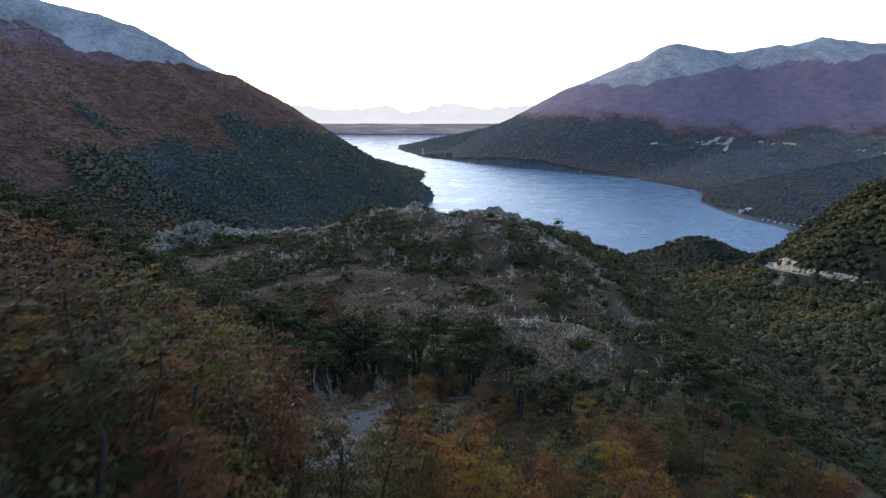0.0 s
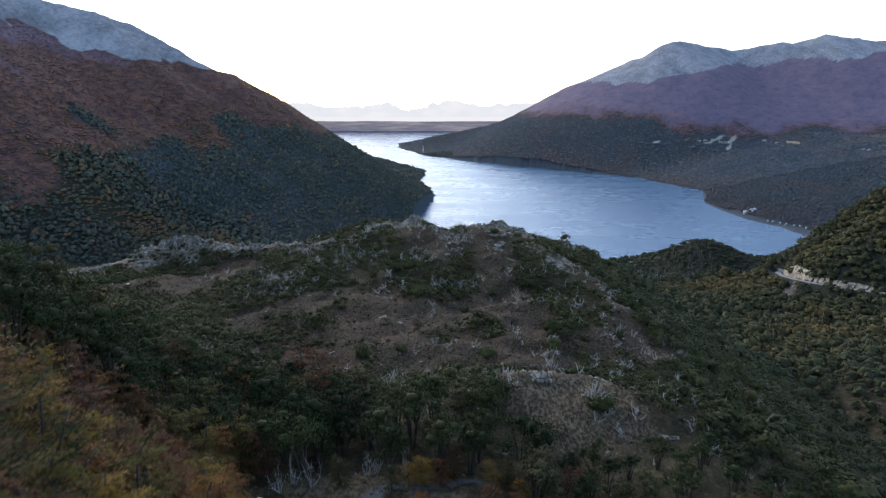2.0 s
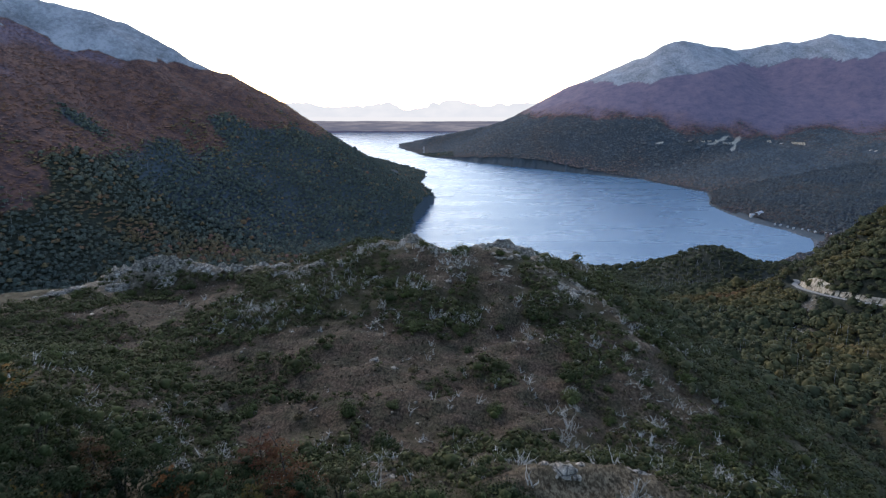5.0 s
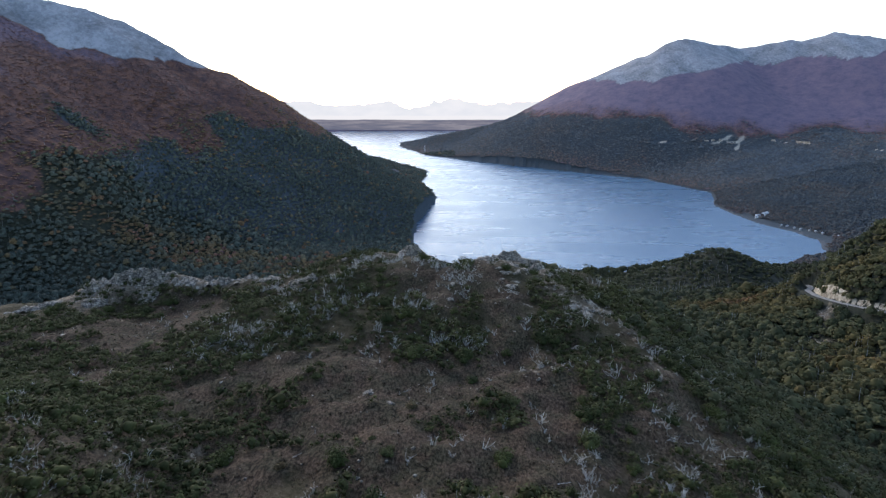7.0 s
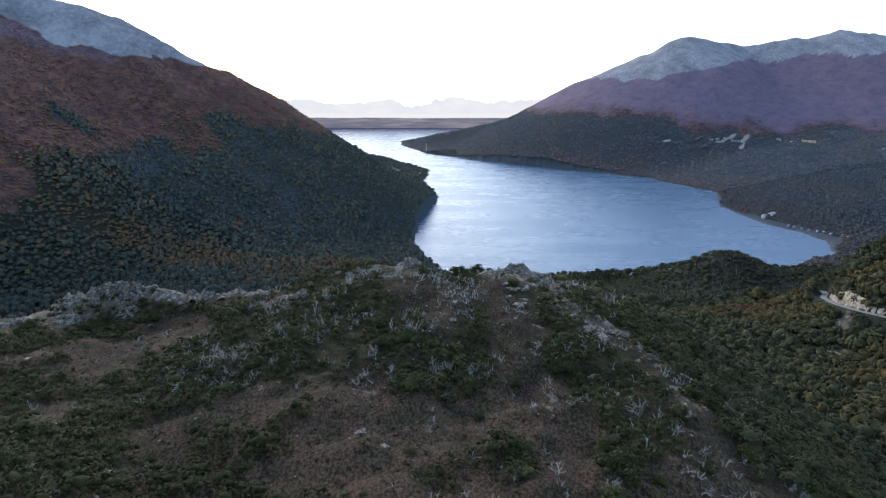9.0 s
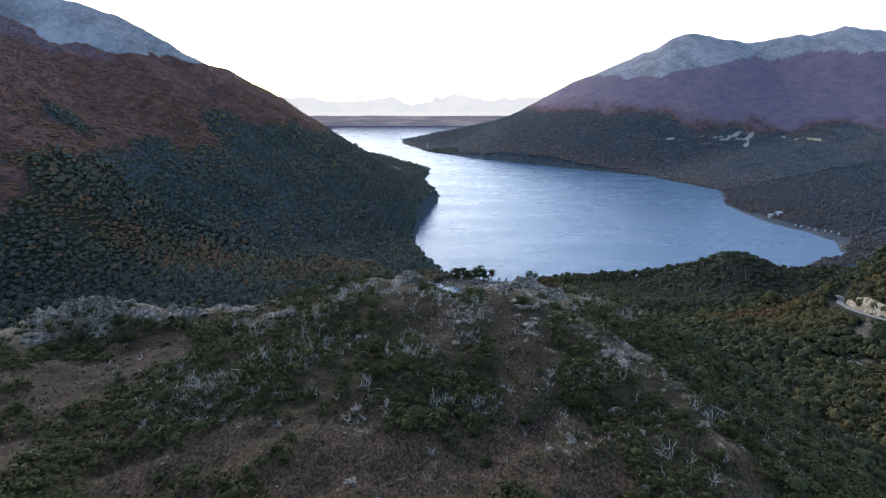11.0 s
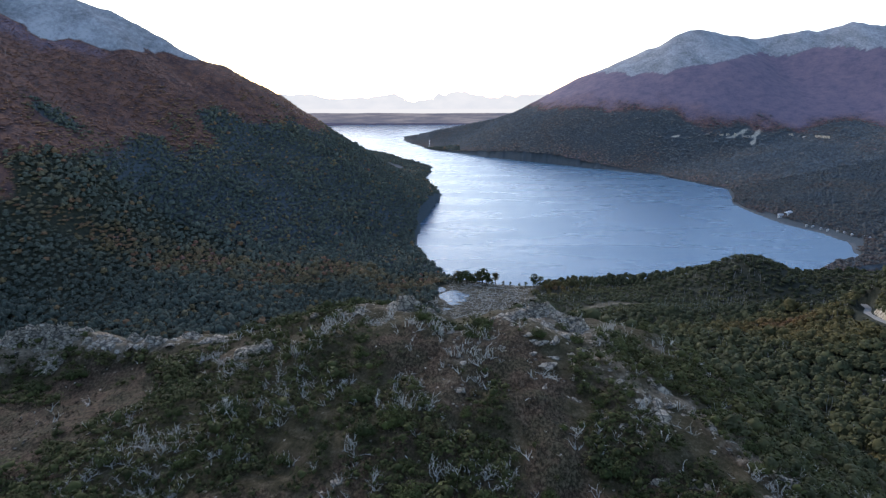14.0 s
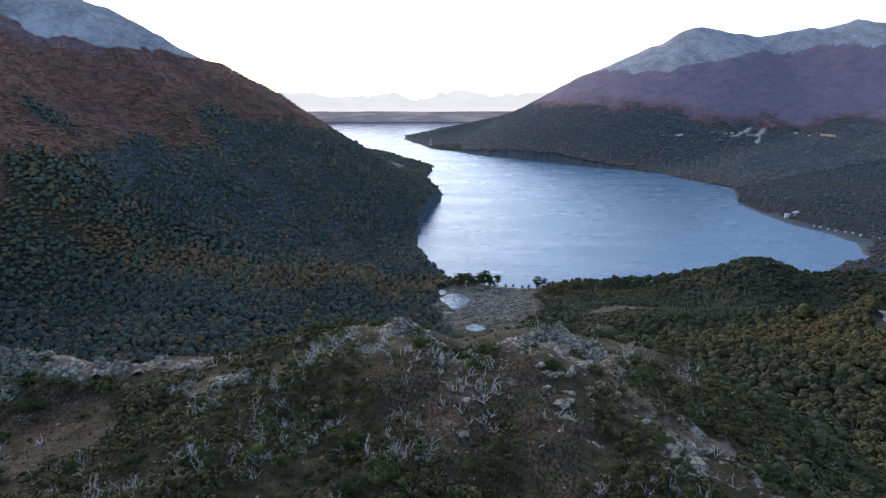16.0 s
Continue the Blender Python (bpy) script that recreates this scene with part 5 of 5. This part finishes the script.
for k, p in enumerate(POOLS):
    pool(*p, 200 + k)
spots = np.array(scatter(1100, -30, 110, 770, 945, lambda x, y: np.clip(1.2 * bump(x, y, 42, 855, 36, 55), 0, 1) * step(from_shore(x, y), 0, 4), 51))
strew("driftwood", "grey driftwood and fallen trunks strewn over the wet flat", "deadwood", LOGS, spots[:, 0], spots[:, 1], rng.uniform(1.4, 3.8, len(spots)), SILVER, 52, -0.15)
spots = np.array(scatter(50, -40, 100, 780, 940, lambda x, y: np.clip(0.9 * bump(x, y, 0, 850, 24, 60), 0, 1), 53))
strew("bare_stems", "bare drowned stems round the pools", "dead trees", STEM, spots[:, 0], spots[:, 1], rng.uniform(0.7, 1.3, len(spots)), SILVER, 54)
SHORE_KINDS = [tagged(evergreen(340 + k, 8.5, True, 420, SCRUB), "tall dark tree standing on the lake shore", "tree", "trees on the lake shore") for k in range(3)]
ALL_KINDS += SHORE_KINDS
for x, y, s in [(8, 936, 2.2), (14, 937, 1.9), (20, 933, 2.1), (27, 935, 1.7), (34, 931, 2.3), (40, 934, 2.5), (45, 930, 2.1), (56, 929, 2.0), (104, 921, 2.0), (111, 920, 1.7), (66, 929, 0.7), (75, 928, 0.6), (86, 926, 0.6), (11, 930, 1.3), (24, 938, 1.5), (30, 930, 1.2), (37, 938, 1.6), (48, 935, 1.3), (52, 931, 1.0), (94, 925, 0.8)]:
    tagged(stand(random.choice(SHORE_KINDS), x, y, s, 0.2), "tall dark tree standing on the lake shore", "tree", "trees on the lake shore")


# ---- the inn and the cabins across the lake ----
def gable_house(name, w, d, wall_h, roof_h, wall_mat, roof_mat, windows):
    base = new(name)
    x, y = w / 2, d / 2
    wall = [(-x, -y, -1), (x, -y, -1), (x, y, -1), (-x, y, -1), (-x, -y, wall_h), (x, -y, wall_h), (x, y, wall_h), (-x, y, wall_h), (-x, 0, wall_h + roof_h), (x, 0, wall_h + roof_h)]
    wf = [(0, 1, 5), (0, 5, 4), (2, 3, 7), (2, 7, 6), (1, 2, 6), (1, 6, 5), (3, 0, 4), (3, 4, 7), (4, 8, 7), (5, 6, 9)]
    part("wall", bulk("wall", wall, wf, wall_mat), base)
    o, t = 0.5, 0.25
    for side in (-1, 1):
        e = side * (y + o)
        ez = wall_h - roof_h * o / y
        rv = [(-x - o, 0, wall_h + roof_h), (x + o, 0, wall_h + roof_h), (x + o, e, ez), (-x - o, e, ez)]
        rv = rv + [(a, b, c + t) for a, b, c in rv]
        rf = [(0, 1, 2), (0, 2, 3), (4, 6, 5), (4, 7, 6), (0, 4, 5), (0, 5, 1), (1, 5, 6), (1, 6, 2), (2, 6, 7), (2, 7, 3), (3, 7, 4), (3, 4, 0)]
        part("roof", bulk("roof", rv, rf, roof_mat), base)
    for k in range(windows):
        wx = -x + w * (k + 0.5) / windows
        g = [(wx + a, -y - 0.05 + b, c) for b in (0, 0.1) for a, c in ((-0.7, 1.0), (0.7, 1.0), (0.7, 2.4), (-0.7, 2.4))]
        gf = [(0, 1, 2), (0, 2, 3), (0, 4, 5), (0, 5, 1), (3, 2, 6), (3, 6, 7), (1, 5, 6), (1, 6, 2), (0, 3, 7), (0, 7, 4)]
        part("window", bulk("window", g, gf, GLASS), base)
    return base


def set_down(ob, x, y, turn):
    ob.matrix_world = pose(x, y, float(height(x, y)) + 0.2, 0, 0, turn)
    return ob


set_down(tagged(gable_house("lake_inn", 16, 9, 4.4, 2.8, WHITE, ROOF, 7), "white lakeside inn with a grey pitched roof", "house"), 640, 1372, 38)
set_down(tagged(gable_house("lake_inn", 9, 7, 4.0, 2.4, WHITE, ROOF, 3), "white wing of the lakeside inn beside the shore", "house"), 624, 1368, -20)
PALE_BOARDS = paint("pale_boards", (0.42, 0.42, 0.40), 0.7)
CABIN = gable_house("cabin", 4.2, 3.6, 1.9, 1.2, PALE_BOARDS, ROOF, 2)
tagged(CABIN, "small pale cabin on the lake shore", "cabin", "cabins along the shore")
for k in range(9):
    s = k / 8
    x, y = np.interp(s, [0, 0.5, 1], [634, 652, 672]), np.interp(s, [0, 0.5, 1], [1290, 1235, 1168])
    ob = copy_thing(CABIN, pose(x + random.uniform(-3, 4), y + random.uniform(-4, 4), max(float(height(x, y)), 0.8) + 0.2, 0, 0, 60 + random.uniform(-25, 25)))
for o in (*CABIN.children_recursive, CABIN):
    bpy.data.objects.remove(o)


# ---- the old gravel road round the spur, with its raw cutting ----
def along(line, gap):
    out = []
    for (ax, ay), (bx, by) in zip(line, line[1:]):
        n = max(1, int(math.hypot(bx - ax, by - ay) / gap))
        out += [(ax + (bx - ax) * k / n, ay + (by - ay) * k / n) for k in range(n)]
    pts = np.array(out + [line[-1]])
    for _ in range(6):
        pts[1:-1] = (pts[:-2] + 2 * pts[1:-1] + pts[2:]) / 4
    way = np.gradient(pts, axis=0)
    way /= np.linalg.norm(way, axis=1)[:, None]
    return pts, np.stack([-way[:, 1], way[:, 0]], 1)


def surface_material(name, stops, scale, stretch=None):
    m, n, l, b = material(name, 0.95, 0.1)
    f = noise_node(n, l, scale, 6, 0.7, stretch)
    l.new(ramp(n, l, f, stops), b.inputs["Base Color"])
    relief(n, l, b, f, 0.9, 0.3)
    return m


GRAVEL = surface_material("gravel", [(0.35, (0.12, 0.115, 0.105)), (0.65, (0.29, 0.28, 0.26))], 0.8)
RAW_EARTH = surface_material("raw_earth", [(0.36, (0.10, 0.08, 0.055)), (0.5, (0.28, 0.235, 0.175)), (0.66, (0.46, 0.41, 0.33))], 0.45, (1, 1, 0.4))
pts, side = along(OLD_ROAD, 2.5)
rz = np.interp(pts[:, 1], [400, 445, 500, 560, 600], [114, 110, 103, 93, 86]) + 0.25
v, f = [], []
for k in range(len(pts)):
    for w in (-2.6, -0.9, 0.9, 2.6):
        p = pts[k] + side[k] * (w + 0.25 * float(wobble(k, w * 5, 3, 211, 2)))
        v.append((p[0], p[1], rz[k] - 0.05 * abs(w)))
for k in range(len(pts) - 1):
    f += [(4 * k + j, 4 * k + j + 1, 4 * k + j + 5, 4 * k + j + 4) for j in range(3)]
tagged(new("road", bulk("road", v, f, GRAVEL, None, True)), "pale gravel road curving round the wooded spur", "road", kind="structure")
v, f, n = [], [], 0
cut_k = [k for k in range(len(pts)) if 438 < pts[k, 1] < 574]
for k in cut_k:
    s = math.sin(math.pi * (cut_k.index(k) + 0.5) / len(cut_k)) ** 0.5
    tall = s * (np.interp(pts[k, 1], [440, 490, 520, 560], [4.0, 5.5, 10.0, 9.5]) + 1.8 * float(wobble(k, 0, 5, 212, 3)))
    for j in range(7):
        h = j / 6
        out = 2.8 + 3.4 * h + 0.7 * float(wobble(k * 2.5, h * 9, 4, 213, 3))
        p = pts[k] - side[k] * out * (1 if side[k][0] < 0 else -1)
        v.append((p[0], p[1], rz[k] - 0.6 + tall * h + 0.4 * float(wobble(k, j, 2, 214, 2))))
for k in range(len(cut_k) - 1):
    f += [(7 * k + j, 7 * k + j + 1, 7 * k + j + 8, 7 * k + j + 7) for j in range(6)]
tagged(new("road_cutting", bulk("road_cutting", v, f, RAW_EARTH)), "raw cream-coloured earth and rock cutting above the road", "bank", kind="structure")


def hill_road_cuts():
    """Raw banks above the main road where it runs along the far mountainside."""
    for x0, x1 in ((836, 848), (856, 870), (880, 888), (1040, 1052), (1086, 1102), (1212, 1224), (1262, 1274), (1300, 1332), (1338, 1366), (1372, 1398), (1404, 1450)):
        v, f = [], []
        xs = np.linspace(x0, x1, max(4, int((x1 - x0) / 4)))
        for k, x in enumerate(xs):
            ys = np.arange(1700, 2900, 4.0)
            hs = height(np.full(len(ys), x), ys)
            y = float(ys[np.argmax(hs > 97)])
            rise = 6.5 + 2.5 * float(wobble(x, 0, 9, 221, 3))
            for j in range(3):
                v.append((x, y + 2.5 * j, 98 + rise * j / 2))
        for k in range(len(xs) - 1):
            f += [(3 * k + j, 3 * k + j + 1, 3 * k + j + 4, 3 * k + j + 3) for j in range(2)]
        tagged(new("road_cutting", bulk("road_cutting", v, f, RAW_EARTH)), "pale raw bank along the far mountain road", "bank", kind="structure")


hill_road_cuts()


# ---- a small car left beside the clearing ----
def box_mesh(name, x0, x1, y0, y1, z0, z1, mat, taper=0.0):
    t = taper
    v = [(x0, y0, z0), (x1, y0, z0), (x1, y1, z0), (x0, y1, z0), (x0 + t, y0 + t, z1), (x1 - t, y0 + t, z1), (x1 - t, y1 - t, z1), (x0 + t, y1 - t, z1)]
    f = [(3, 2, 1, 0), (4, 5, 6, 7), (0, 1, 5, 4), (1, 2, 6, 5), (2, 3, 7, 6), (3, 0, 4, 7)]
    bm = bmesh.new()
    vs = [bm.verts.new(p) for p in v]
    for q in f:
        bm.faces.new([vs[i] for i in q])
    bmesh.ops.bevel(bm, geom=bm.edges[:], offset=0.05, segments=2, affect="EDGES")
    me = bpy.data.meshes.new(name)
    bm.to_mesh(me)
    bm.free()
    me.materials.append(mat)
    return me


def parked_car(x, y, turn):
    car = new("car")
    body = part("body", box_mesh("body", -0.82, 0.82, -1.9, 1.9, 0.32, 0.92, paint("car_paint", (0.16, 0.19, 0.23), 0.3), 0.06), car)
    part("cabin", box_mesh("cabin", -0.76, 0.76, -1.5, 0.75, 0.88, 1.42, GLASS, 0.22), car, "dark glazed cabin")
    part("roof", box_mesh("roof", -0.56, 0.56, -1.3, 0.55, 1.39, 1.50, WHITE, 0.03), car, "white roof")
    for wx in (-0.78, 0.78):
        for wy in (-1.2, 1.2):
            v, f = tube([(wx - 0.1, wy, 0.32), (wx + 0.1, wy, 0.32)], [0.32, 0.32], 14)
            part("wheel", bulk("wheel", v, f, paint("tyre", (0.03, 0.03, 0.03), 0.8)), car)
    for lx in (-0.6, 0.6):
        part("tail_light", box_mesh("tail_light", lx - 0.13, lx + 0.13, -1.93, -1.86, 0.66, 0.80, paint("red_lens", (0.25, 0.02, 0.02), 0.3)), car)
    tagged(car, "blue-grey parked car with a white roof beside the clearing", "car")
    car.matrix_world = pose(x, y, float(height(x, y)) + 0.02, 0, 0, turn)


parked_car(-22.8, 91.1, 70)


# ---- lattice mast on the far spit ----
def lattice_mast(x, y, tall):
    mast = new("lattice_mast")
    steel = paint("galvanised_steel", (0.55, 0.56, 0.57), 0.5)
    for sx in (-1, 1):
        for sy in (-1, 1):
            part("leg", bulk("leg", *tube([(sx * 2.6, sy * 2.6, -1), (sx * 0.4, sy * 0.4, tall)], [0.28, 0.2], 4), steel), mast)
    for k in range(1, 5):
        w, h = 2.6 - 2.2 * k / 5, tall * k / 5
        for a, b in (((-w, -w), (w, -w)), ((w, -w), (w, w)), ((w, w), (-w, w)), ((-w, w), (-w, -w))):
            part("brace", bulk("brace", *tube([(*a, h), (*b, h)], [0.14, 0.14], 4), steel), mast)
    for h in (0.74, 0.86, 0.97):
        part("cross_arm", bulk("cross_arm", *tube([(-4.5, 0, tall * h), (4.5, 0, tall * h)], [0.2, 0.2], 4), steel), mast)
    tagged(mast, "grey steel lattice power mast on the wooded spit", "mast")
    mast.matrix_world = pose(x, y, float(height(x, y)), 0, 0, 20)


lattice_mast(-88, 2905, 34)
# the first trees of each kind served as patterns only
for ob in ALL_KINDS:
    for o in (*ob.children_recursive, ob):
        bpy.data.objects.remove(o)
